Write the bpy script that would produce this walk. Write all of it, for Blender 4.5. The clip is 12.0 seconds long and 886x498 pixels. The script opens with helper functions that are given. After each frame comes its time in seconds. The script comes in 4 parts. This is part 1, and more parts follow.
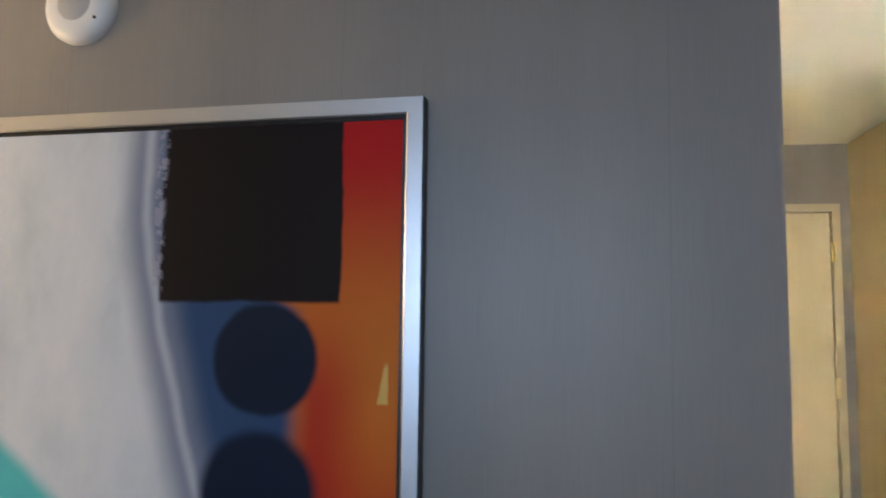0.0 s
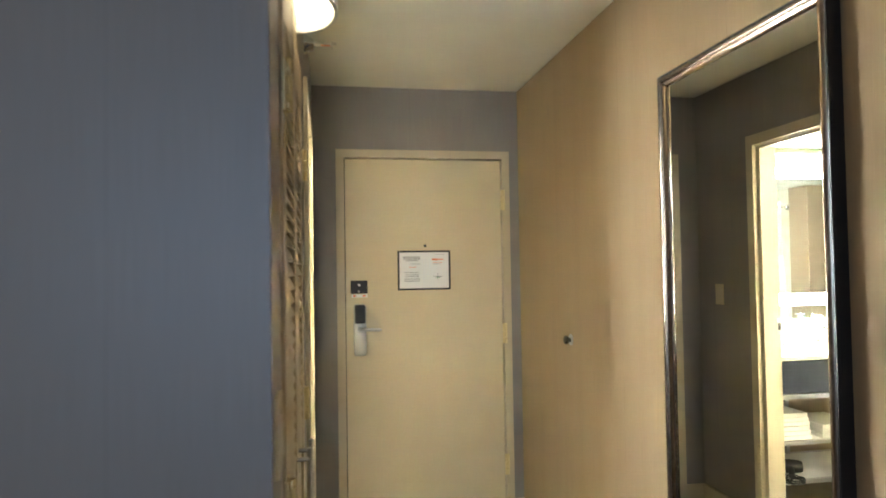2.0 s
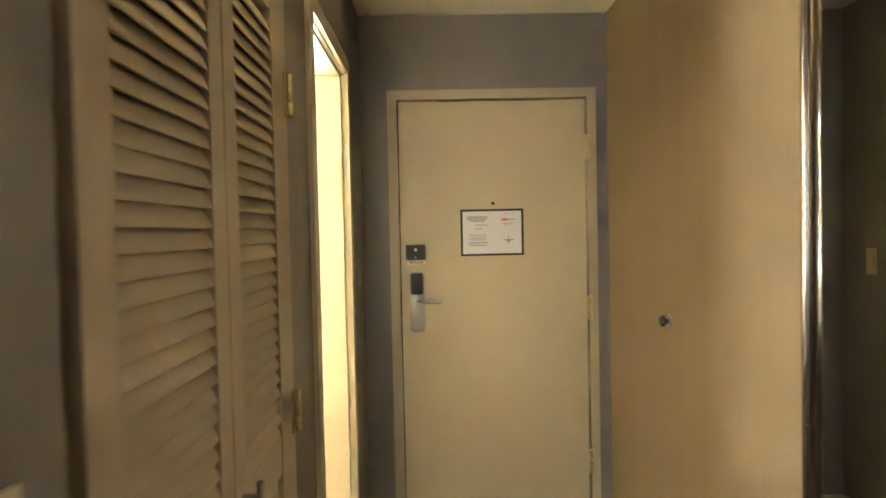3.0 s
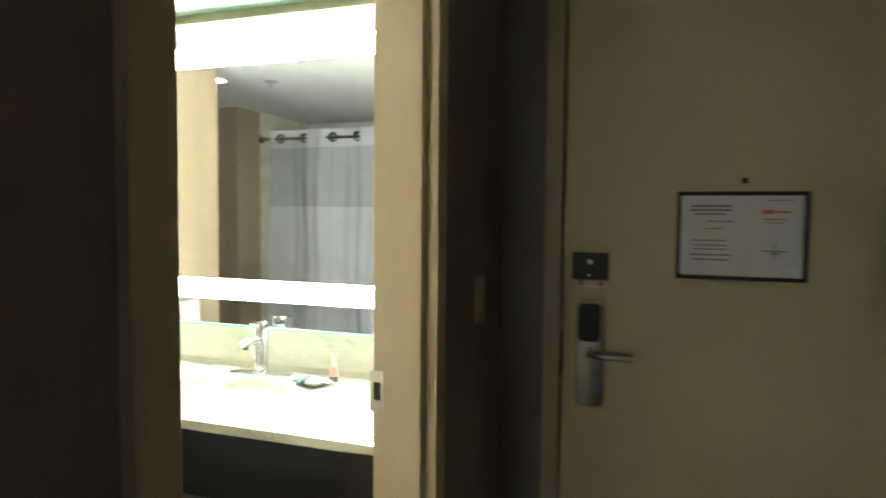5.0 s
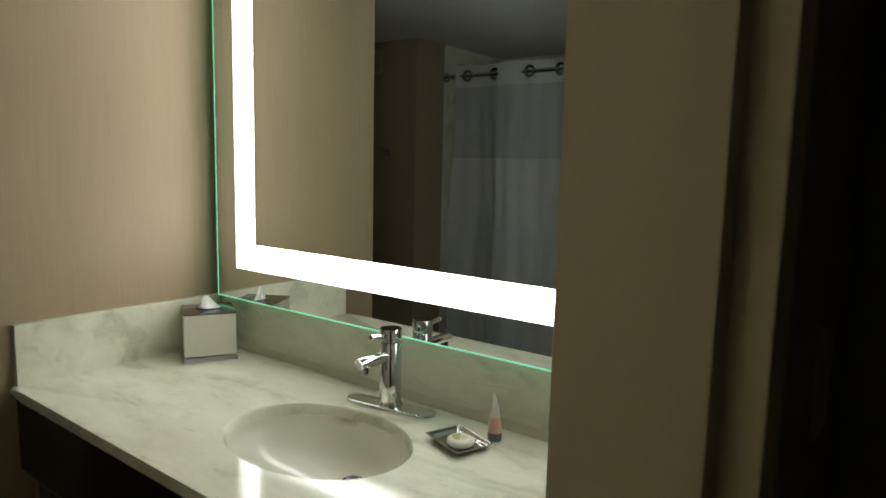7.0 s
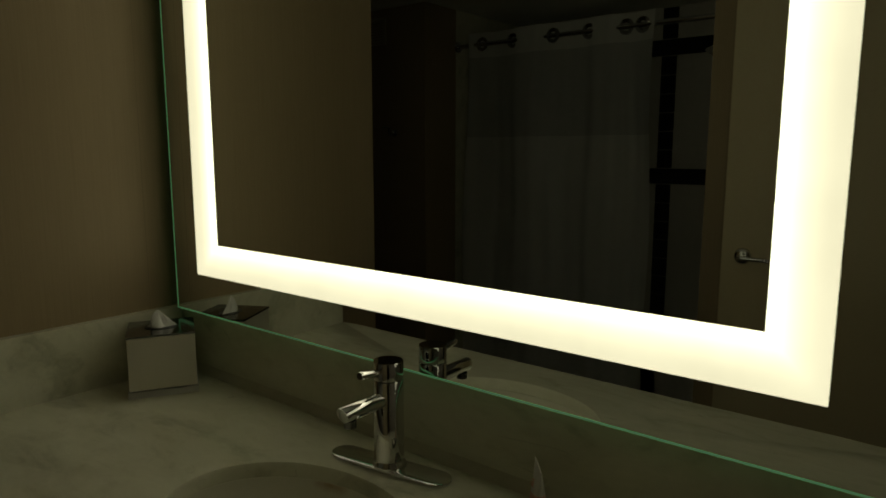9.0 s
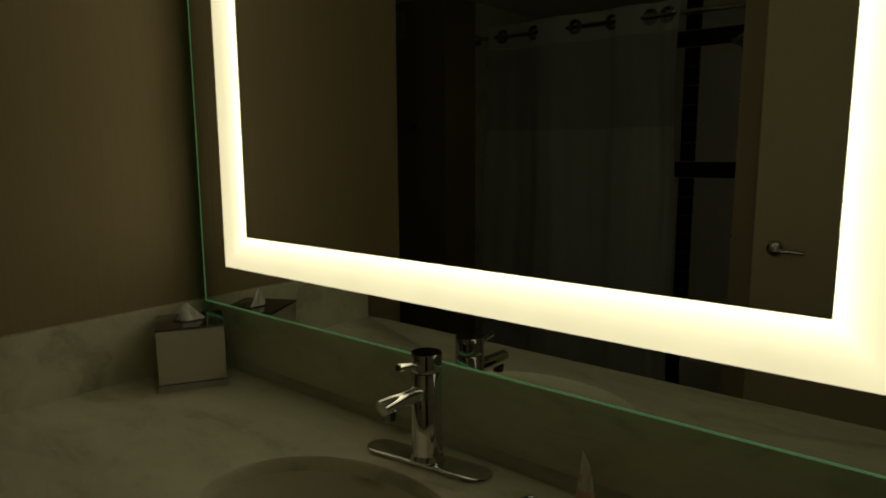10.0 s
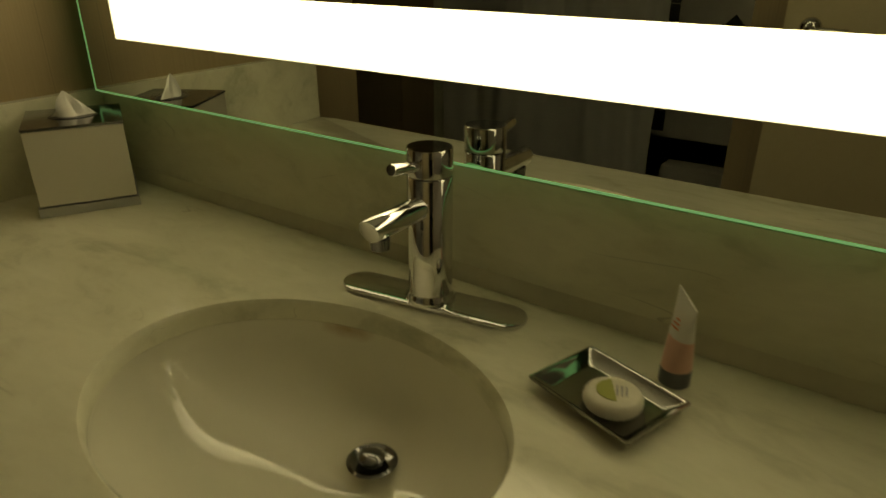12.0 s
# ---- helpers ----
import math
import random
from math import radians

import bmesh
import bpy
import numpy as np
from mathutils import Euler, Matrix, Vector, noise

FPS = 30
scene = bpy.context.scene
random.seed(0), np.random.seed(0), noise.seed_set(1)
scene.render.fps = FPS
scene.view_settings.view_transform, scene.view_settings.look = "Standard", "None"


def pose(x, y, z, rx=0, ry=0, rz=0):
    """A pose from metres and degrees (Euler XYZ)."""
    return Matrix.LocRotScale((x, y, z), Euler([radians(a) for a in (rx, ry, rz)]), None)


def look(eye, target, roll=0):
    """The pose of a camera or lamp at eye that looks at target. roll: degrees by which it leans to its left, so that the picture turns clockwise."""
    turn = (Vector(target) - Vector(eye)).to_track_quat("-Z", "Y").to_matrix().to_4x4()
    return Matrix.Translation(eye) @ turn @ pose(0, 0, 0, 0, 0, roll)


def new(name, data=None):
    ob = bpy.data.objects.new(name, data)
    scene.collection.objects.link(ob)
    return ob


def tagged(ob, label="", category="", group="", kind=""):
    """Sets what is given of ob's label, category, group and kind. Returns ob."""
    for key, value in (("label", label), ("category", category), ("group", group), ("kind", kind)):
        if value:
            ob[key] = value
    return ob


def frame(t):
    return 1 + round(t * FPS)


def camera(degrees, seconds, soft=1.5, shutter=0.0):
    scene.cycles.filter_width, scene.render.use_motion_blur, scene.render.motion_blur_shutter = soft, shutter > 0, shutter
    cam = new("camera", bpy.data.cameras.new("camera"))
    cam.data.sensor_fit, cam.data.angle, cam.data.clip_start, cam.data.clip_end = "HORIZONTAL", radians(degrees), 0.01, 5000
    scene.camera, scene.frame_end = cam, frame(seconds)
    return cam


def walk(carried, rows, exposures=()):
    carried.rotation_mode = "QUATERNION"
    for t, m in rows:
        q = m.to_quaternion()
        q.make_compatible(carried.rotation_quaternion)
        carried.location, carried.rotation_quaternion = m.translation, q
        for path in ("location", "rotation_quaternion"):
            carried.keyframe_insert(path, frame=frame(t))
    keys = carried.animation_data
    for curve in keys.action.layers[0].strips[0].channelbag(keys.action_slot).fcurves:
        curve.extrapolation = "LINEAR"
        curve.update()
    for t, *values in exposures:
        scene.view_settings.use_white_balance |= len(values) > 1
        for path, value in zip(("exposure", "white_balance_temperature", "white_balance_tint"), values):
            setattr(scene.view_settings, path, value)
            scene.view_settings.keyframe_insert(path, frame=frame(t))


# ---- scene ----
cam = camera(68.2, 12.0, soft=1.7, shutter=0.5)
PATH = [
    (0, (0.476, 3.164, 1.412), (0.102, 5.119, 1.608), 1.2),
    (0.3, (0.512, 3.176, 1.413), (0.186, 5.144, 1.565), 1.1),
    (0.5, (0.542, 3.194, 1.408), (0.269, 5.17, 1.542), 1.0),
    (1, (0.667, 3.223, 1.41), (0.66, 5.218, 1.547), 0.6),
    (1.5, (0.815, 3.371, 1.4), (1.06, 5.351, 1.538), 0.1),
    (2, (0.961, 3.577, 1.417), (1.31, 5.545, 1.476), -0.9),
    (2.5, (1.113, 3.814, 1.413), (1.258, 5.809, 1.432), -1.4),
    (3, (1.216, 4.108, 1.424), (1.245, 6.107, 1.366), -1.2),
    (3.2, (1.232, 4.244, 1.429), (1.236, 6.243, 1.351), -0.8),
    (4.1, (1.301, 4.855, 1.444), (1.092, 6.844, 1.350), -0.2),
    (4.8, (1.338, 5.306, 1.470), (0.819, 7.233, 1.350), 0.1),
    (5, (1.348, 5.43, 1.458), (0.675, 7.31, 1.349), 0.5),
    (5.5, (1.356, 5.709, 1.463), (0.325, 7.418, 1.341), -0.3),
    (6, (1.25, 5.934, 1.453), (0.02, 7.502, 1.283), 0.8),
    (6.5, (1.089, 6.118, 1.453), (-0.19, 7.639, 1.225), 1.3),
    (7, (0.97, 6.245, 1.449), (-0.233, 7.823, 1.196), 1.3),
    (7.5, (0.882, 6.387, 1.468), (-0.326, 7.955, 1.177), 0.5),
    (9.5, (0.693, 6.577, 1.408), (-0.553, 8.114, 1.117), -0.2),
    (10, (0.672, 6.565, 1.402), (-0.592, 8.085, 1.101), -0.3),
    (10.5, (0.64, 6.582, 1.35), (-0.617, 8.057, 0.857), 0.0),
    (11, (0.566, 6.641, 1.321), (-0.546, 8.165, 0.657), 0.6),
    (11.2, (0.528, 6.648, 1.299), (-0.527, 8.203, 0.614), 1.5),
    (11.5, (0.488, 6.692, 1.292), (-0.545, 8.216, 0.51), 0.6),
    (12, (0.401, 6.776, 1.272), (-0.63, 8.274, 0.439), 0.1),
]

EXPOSURES = [(0.0, 4.78, 6350, 11), (0.6, 4.66, 6320, 11), (1.5, 4.6, 6250, 11), (2.6, 4.22, 6400, 10), (3.2, 3.98, 7700, 13), (4.8, 2.2, 6400, 9), (5.1, 1.75, 6050, 5), (5.5, 0.97, 6000, 4), (6.2, 0.02, 6200, 5),
             (6.6, -0.36, 6350, 4), (7.7, -1.42, 6900, -1), (9.3, -3.85, 10400, -8), (10.5, -3.77, 12600, -7), (11.2, -3.5, 14200, -6), (11.6, -2.92, 16400, -3), (12.0, -2.36, 19500, -6)]
walk(cam, [(t, look(eye, target, roll)) for t, eye, target, roll in PATH], EXPOSURES)

# ---- world and daylight ----
world = bpy.data.worlds.new("world")
scene.world = world
world.use_nodes = True
wn = world.node_tree.nodes
sky = wn.new("ShaderNodeTexSky")
sky.sky_type, sky.sun_disc = "NISHITA", False
sky.sun_elevation, sky.sun_rotation = radians(40), radians(40)
world.node_tree.links.new(sky.outputs[0], wn["Background"].inputs[0])
wn["Background"].inputs[1].default_value = 0.004

sun_data = bpy.data.lights.new("sun", "SUN")
sun_data.energy, sun_data.angle, sun_data.color = 0.5, radians(10), (1, 0.95, 0.88)
sun = new("sun", sun_data)
sun.matrix_world = look((0, 12, 20), (0, 0, 0))

WINDOW_POWER = 3.7
day_data = bpy.data.lights.new("window_daylight", "AREA")
day_data.shape, day_data.size, day_data.size_y = "RECTANGLE", 1.9, 1.3
day_data.energy, day_data.color = WINDOW_POWER, (0.52, 0.71, 1.0)
day = new("window_daylight", day_data)
day.matrix_world = look((0.15, -1.13, 1.58), (0.15, 4.0, 1.58))

SCONCE, BAND, DOWNLIGHT, FLOOR_LAMP = 0.236, 18.5, 14.0, 1.42


# ---- materials ----
def nodes_of(name):
    m = bpy.data.materials.new(name)
    m.use_nodes = True
    return m, m.node_tree.nodes, m.node_tree.links, m.node_tree.nodes["Principled BSDF"]


def coords(n, l, scale=(1, 1, 1)):
    tc = n.new("ShaderNodeTexCoord")
    mp = n.new("ShaderNodeMapping")
    mp.inputs["Scale"].default_value = scale
    l.new(tc.outputs["Object"], mp.inputs["Vector"])
    return mp.outputs["Vector"]


def noise_tex(n, l, vec, scale, detail=4, rough=0.55):
    t = n.new("ShaderNodeTexNoise")
    t.inputs["Scale"].default_value = scale
    t.inputs["Detail"].default_value = detail
    t.inputs["Roughness"].default_value = rough
    l.new(vec, t.inputs["Vector"])
    return t.outputs["Fac"]


def ramp(n, l, fac, stops):
    r = n.new("ShaderNodeValToRGB")
    e = r.color_ramp.elements
    while len(e) < len(stops):
        e.new(0.5)
    for k, (p, c) in zip(e, stops):
        k.position, k.color = p, (*c, 1)
    l.new(fac, r.inputs["Fac"])
    return r.outputs["Color"]


def mixed(n, l, fac, a, b, blend="MIX"):
    m = n.new("ShaderNodeMix")
    m.data_type, m.blend_type = "RGBA", blend
    for sock, v in ((m.inputs[0], fac), (m.inputs[6], a), (m.inputs[7], b)):
        if isinstance(v, (int, float)):
            sock.default_value = v
        elif isinstance(v, tuple):
            sock.default_value = (*v, 1)
        else:
            l.new(v, sock)
    return m.outputs[2]


def calc(n, l, op, *args):
    m = n.new("ShaderNodeMath")
    m.operation = op
    for s, v in zip(m.inputs, args):
        if isinstance(v, (int, float)):
            s.default_value = v
        else:
            l.new(v, s)
    return m.outputs[0]


def bump(n, l, b, height, strength, dist=0.001):
    k = n.new("ShaderNodeBump")
    k.inputs["Strength"].default_value, k.inputs["Distance"].default_value = strength, dist
    l.new(height, k.inputs["Height"])
    l.new(k.outputs[0], b.inputs["Normal"])


def varied(name, dark, light, scale=3.0, fine=60.0, rough=0.5, metal=0.0, relief=0.15, stretch=(1, 1, 1), spec=0.5):
    """Two scales of variation between two near colours, with fine relief."""
    m, n, l, b = nodes_of(name)
    v = coords(n, l, stretch)
    big, small = noise_tex(n, l, v, scale), noise_tex(n, l, v, fine, 6)
    f = calc(n, l, "ADD", calc(n, l, "MULTIPLY", big, 0.6), calc(n, l, "MULTIPLY", small, 0.4))
    l.new(ramp(n, l, f, [(0.3, dark), (0.7, light)]), b.inputs["Base Color"])
    r = calc(n, l, "ADD", rough - 0.06, calc(n, l, "MULTIPLY", small, 0.12))
    l.new(r, b.inputs["Roughness"])
    b.inputs["Metallic"].default_value = metal
    b.inputs["Specular IOR Level"].default_value = spec
    if relief:
        bump(n, l, b, small, relief)
    return m


def wallcovering(name, dark, light, rough=0.46, seam=0.69, sheen=0.35):
    """Vinyl wallcovering: fine vertical strands, soft blotches and faint vertical seams."""
    m, n, l, b = nodes_of(name)
    v = coords(n, l)
    strands = noise_tex(n, l, coords(n, l, (420, 420, 6)), 1.0, 3)
    weave = noise_tex(n, l, coords(n, l, (90, 90, 260)), 1.0, 3)
    band = noise_tex(n, l, coords(n, l, (7, 7, 0.25)), 1.0, 2)
    blotch = noise_tex(n, l, v, 1.3, 5)
    f = calc(n, l, "ADD", calc(n, l, "MULTIPLY", strands, 0.45), calc(n, l, "MULTIPLY", blotch, 0.25))
    f = calc(n, l, "ADD", f, calc(n, l, "MULTIPLY", band, 0.3))
    col = ramp(n, l, f, [(0.32, dark), (0.68, light)])
    sep = n.new("ShaderNodeSeparateXYZ")
    l.new(v, sep.inputs[0])
    s = calc(n, l, "ADD", sep.outputs[0], sep.outputs[1])
    w = calc(n, l, "ABSOLUTE", calc(n, l, "SUBTRACT", calc(n, l, "FRACT", calc(n, l, "DIVIDE", s, seam)), 0.5))
    line = calc(n, l, "LESS_THAN", w, 0.0011)
    col = mixed(n, l, calc(n, l, "MULTIPLY", line, 0.3), col, tuple(0.45 * c for c in dark))
    l.new(col, b.inputs["Base Color"])
    l.new(calc(n, l, "ADD", rough, calc(n, l, "MULTIPLY", weave, 0.16)), b.inputs["Roughness"])
    b.inputs["Specular IOR Level"].default_value = sheen
    bump(n, l, b, calc(n, l, "ADD", strands, calc(n, l, "MULTIPLY", weave, 0.6)), 0.25, 0.0006)
    return m


def marble(name):
    """White marble with drifting grey clouds, short dark veins and rust specks."""
    m, n, l, b = nodes_of(name)
    v = coords(n, l, (1.0, 2.2, 2.2))
    warp = n.new("ShaderNodeTexNoise")
    warp.inputs["Scale"].default_value, warp.inputs["Detail"].default_value = 3.0, 5
    l.new(v, warp.inputs["Vector"])
    bent = n.new("ShaderNodeVectorMath")
    bent.operation = "MULTIPLY_ADD"
    l.new(warp.outputs["Color"], bent.inputs[0])
    bent.inputs[1].default_value = (0.5, 0.5, 0.5)
    l.new(v, bent.inputs[2])
    clouds = noise_tex(n, l, bent.outputs[0], 4.0, 8, 0.62)
    col = ramp(n, l, clouds, [(0.30, (0.47, 0.475, 0.36)), (0.45, (0.71, 0.70, 0.565)), (0.62, (0.80, 0.79, 0.65))])
    drift = noise_tex(n, l, v, 1.7, 5, 0.6)
    col = mixed(n, l, ramp(n, l, drift, [(0.45, (0, 0, 0)), (0.75, (0.55, 0.55, 0.55))]), col, (0.60, 0.585, 0.44))
    # a few short thin veins that run along the slab
    along = coords(n, l, (1.6, 9.0, 9.0))
    vein = calc(n, l, "ABSOLUTE", calc(n, l, "SUBTRACT", noise_tex(n, l, along, 2.6, 1.5, 0.4), 0.5))
    gate = ramp(n, l, noise_tex(n, l, coords(n, l, (3.0, 6.0, 6.0)), 2.4, 2), [(0.60, (0, 0, 0)), (0.68, (1, 1, 1))])
    thin = calc(n, l, "MULTIPLY", calc(n, l, "LESS_THAN", vein, 0.0045), gate)
    col = mixed(n, l, calc(n, l, "MULTIPLY", thin, 0.34), col, (0.26, 0.24, 0.17))
    # mottled brownish spots a finger wide
    spots = ramp(n, l, noise_tex(n, l, v, 15.0, 4, 0.55), [(0.57, (0, 0, 0)), (0.80, (0.30, 0.30, 0.30))])
    col = mixed(n, l, spots, col, (0.44, 0.40, 0.25))
    rust = calc(n, l, "GREATER_THAN", noise_tex(n, l, v, 14.0, 3), 0.77)
    col = mixed(n, l, calc(n, l, "MULTIPLY", rust, 0.25), col, (0.5, 0.32, 0.15))
    l.new(col, b.inputs["Base Color"])
    smear = noise_tex(n, l, v, 6.0, 4)
    l.new(calc(n, l, "MULTIPLY_ADD", smear, 0.10, 0.055), b.inputs["Roughness"])
    b.inputs["Specular IOR Level"].default_value = 0.42
    return m


def plain(name, color, rough=0.5, metal=0.0, emit=0.0, emit_color=None, **extra):
    m, n, l, b = nodes_of(name)
    b.inputs["Base Color"].default_value = (*color, 1)
    b.inputs["Roughness"].default_value, b.inputs["Metallic"].default_value = rough, metal
    if emit:
        b.inputs["Emission Color"].default_value = (*(emit_color or color), 1)
        b.inputs["Emission Strength"].default_value = emit
    for key, value in extra.items():
        b.inputs[key].default_value = value
    return m


def chrome(name, color=(0.72, 0.72, 0.725), rough=0.035, fine=220):
    m, n, l, b = nodes_of(name)
    f = noise_tex(n, l, coords(n, l), fine, 3)
    b.inputs["Base Color"].default_value = (*color, 1)
    b.inputs["Metallic"].default_value = 1.0
    l.new(calc(n, l, "ADD", rough, calc(n, l, "MULTIPLY", f, rough)), b.inputs["Roughness"])
    return m


def stained_porcelain(name):
    """Glazed bowl with faint water marks and a rust stain at its rear edge."""
    m, n, l, b = nodes_of(name)
    v = coords(n, l)
    marks = noise_tex(n, l, v, 26.0, 6, 0.65)
    col = ramp(n, l, noise_tex(n, l, v, 5.0, 4), [(0.3, (0.72, 0.70, 0.59)), (0.7, (0.78, 0.76, 0.65))])
    far = n.new("ShaderNodeVectorMath")
    far.operation = "DISTANCE"
    l.new(coords(n, l, (1.0, 2.0, 3.0)), far.inputs[0])
    far.inputs[1].default_value = (-0.064, 0.296, -0.012)
    near = ramp(n, l, calc(n, l, "ADD", far.outputs["Value"], calc(n, l, "MULTIPLY", marks, 0.04)), [(0.02, (0.75, 0.75, 0.75)), (0.062, (0, 0, 0))])
    col = mixed(n, l, near, col, (0.40, 0.22, 0.07))
    l.new(col, b.inputs["Base Color"])
    l.new(ramp(n, l, marks, [(0.42, (0.03, 0.03, 0.03)), (0.62, (0.09, 0.09, 0.09))]), b.inputs["Roughness"])
    bump(n, l, b, marks, 0.05, 0.001)
    return m


M = {}
M["taupe"] = wallcovering("taupe_wallcovering", (0.205, 0.185, 0.168), (0.26, 0.235, 0.215), 0.37, sheen=0.65)
M["tan"] = wallcovering("tan_wallcovering", (0.315, 0.232, 0.132), (0.385, 0.287, 0.168), 0.65, sheen=0.08)
M["bath_tan"] = wallcovering("bath_tan_wallcovering", (0.315, 0.242, 0.150), (0.39, 0.302, 0.192), 0.48, sheen=0.30)
M["red"] = wallcovering("red_brown_wallcovering", (0.055, 0.014, 0.009), (0.075, 0.02, 0.012))
M["ceiling"] = varied("ceiling_paint", (0.70, 0.67, 0.58), (0.76, 0.73, 0.64), 2.5, 140, 0.85, relief=0.35)
M["bath_ceiling"] = varied("bath_ceiling_paint", (0.70, 0.70, 0.65), (0.75, 0.75, 0.70), 2.0, 140, 0.7, relief=0.2)
M["cream"] = varied("cream_paint", (0.56, 0.47, 0.30), (0.60, 0.51, 0.335), 2.0, 90, 0.42, relief=0.08)
M["louver"] = varied("louver_paint", (0.50, 0.41, 0.28), (0.56, 0.46, 0.32), 4.0, 120, 0.45, relief=0.1)
M["trim"] = varied("trim_paint", (0.48, 0.40, 0.27), (0.53, 0.44, 0.30), 3.0, 100, 0.45, relief=0.08)
M["frame_paint"] = varied("pale_frame_paint", (0.60, 0.525, 0.36), (0.64, 0.565, 0.395), 3.0, 100, 0.4, relief=0.06)
M["marble"] = marble("white_marble")
M["tile"] = varied("floor_tile", (0.16, 0.135, 0.10), (0.22, 0.185, 0.14), 6.0, 60, 0.35, relief=0.1)
M["carpet"] = varied("carpet", (0.10, 0.085, 0.07), (0.16, 0.135, 0.11), 5.0, 300, 0.95, relief=0.8)
M["dark_wood"] = varied("dark_vanity_panel", (0.006, 0.006, 0.007), (0.009, 0.009, 0.010), 4.0, 90, 0.16, relief=0.0)
M["chrome"] = chrome("polished_chrome")
M["satin"] = chrome("satin_nickel", (0.50, 0.48, 0.445), 0.22)
M["silver"] = chrome("brushed_silver_frame", (0.58, 0.585, 0.60), 0.24, 90)
M["dark_chrome"] = chrome("bronze_mirror_frame", (0.27, 0.215, 0.16), 0.16, 120)
M["gunmetal"] = chrome("dark_plated_metal", (0.20, 0.20, 0.205), 0.10, 120)
M["dish_metal"] = chrome("polished_dish_metal", (0.40, 0.395, 0.38), 0.03)
M["lock_metal"] = chrome("lock_plate_nickel", (0.36, 0.34, 0.30), 0.26)
M["satin_cover"] = plain("satin_metal_cover", (0.74, 0.71, 0.63), 0.36, 0.35)
M["brass"] = chrome("worn_brass", (0.72, 0.60, 0.33), 0.2)
M["black"] = plain("black_plastic", (0.012, 0.012, 0.014), 0.5)
M["black_side"] = plain("black_lacquer", (0.008, 0.008, 0.008), 0.35)
M["white_plastic"] = varied("white_plastic", (0.72, 0.71, 0.68), (0.76, 0.75, 0.72), 6, 80, 0.35, relief=0.03)
M["grey_mesh"] = plain("grey_grille", (0.42, 0.41, 0.39), 0.6)
M["porcelain"] = varied("porcelain", (0.74, 0.72, 0.62), (0.78, 0.76, 0.66), 5, 50, 0.05, relief=0.0)
M["basin"] = stained_porcelain("stained_porcelain")
M["towel"] = varied("white_towel", (0.70, 0.68, 0.63), (0.80, 0.78, 0.73), 25, 400, 0.95, relief=1.0)
M["tissue"] = plain("tissue_paper", (0.85, 0.84, 0.80), 0.9)
M["paper"] = varied("printed_paper", (0.72, 0.73, 0.74), (0.76, 0.77, 0.78), 5, 60, 0.6, relief=0.02)
M["ink"] = plain("grey_ink", (0.30, 0.30, 0.32), 0.7)
M["red_ink"] = plain("orange_ink", (0.75, 0.20, 0.06), 0.7)
M["green_ink"] = plain("green_ink", (0.12, 0.35, 0.15), 0.7)
M["mirror"] = plain("mirror_silver", (0.74, 0.77, 0.745), 0.0, 1.0)
M["dark_mirror"] = plain("corridor_mirror_silver", (0.80, 0.82, 0.80), 0.0, 1.0)
# emission stands in for band light that leaks out through the glass edge
M["glass_edge"] = plain("green_glass_edge_glow", (0.10, 0.55, 0.35), 0.15, 0.0, 1.7, (0.30, 0.90, 0.56))
M["shade"] = plain("opal_glass_shade", (0.85, 0.80, 0.70), 0.4, 0.0, SCONCE, (1.0, 0.81, 0.47))
M["lens"] = plain("opal_downlight_lens", (0.9, 0.9, 0.85), 0.4, 0.0, DOWNLIGHT, (1.0, 0.88, 0.70))
M["lamp_shade"] = plain("linen_lamp_shade", (0.8, 0.7, 0.55), 0.8, 0.0, FLOOR_LAMP, (1.0, 0.70, 0.38))
M["curtain"] = varied("white_shower_curtain", (0.80, 0.80, 0.77), (0.86, 0.86, 0.83), 9, 300, 0.8, relief=0.3)
M["sheer"] = varied("grey_sheer_panel", (0.60, 0.61, 0.59), (0.66, 0.67, 0.65), 9, 300, 0.8, relief=0.3)
M["black_tile"] = plain("black_border_tile", (0.012, 0.012, 0.012), 0.2)
M["wall_tile"] = varied("white_wall_tile", (0.62, 0.60, 0.55), (0.70, 0.68, 0.62), 3, 40, 0.2, relief=0.03)
M["soap"] = varied("wrapped_soap", (0.66, 0.63, 0.52), (0.74, 0.71, 0.60), 40, 200, 0.4, relief=0.3)
M["soap_label"] = plain("green_soap_sticker", (0.36, 0.38, 0.12), 0.4)
M["lotion"] = plain("pink_lotion_tube", (0.80, 0.48, 0.40), 0.3, 0.0)
M["tube_white"] = plain("white_tube_plastic", (0.74, 0.73, 0.70), 0.35)
M["tube_cap"] = plain("grey_tube_cap", (0.13, 0.13, 0.135), 0.4)
M["sealant"] = varied("pale_sealant", (0.56, 0.53, 0.41), (0.64, 0.61, 0.49), 14, 90, 0.4, relief=0.05)
M["rubber"] = plain("dark_rubber", (0.02, 0.02, 0.02), 0.7)


def clear_glass(name, color=(0.95, 0.97, 0.96), ior=1.45, rough=0.0):
    return plain(name, color, rough, 0.0, **{"Transmission Weight": 1.0, "IOR": ior})


M["thin_glass"] = clear_glass("thin_glass", (0.97, 0.985, 0.975), 1.46)
M["glass"] = clear_glass("clear_glass", (0.99, 0.99, 0.99), 1.3)


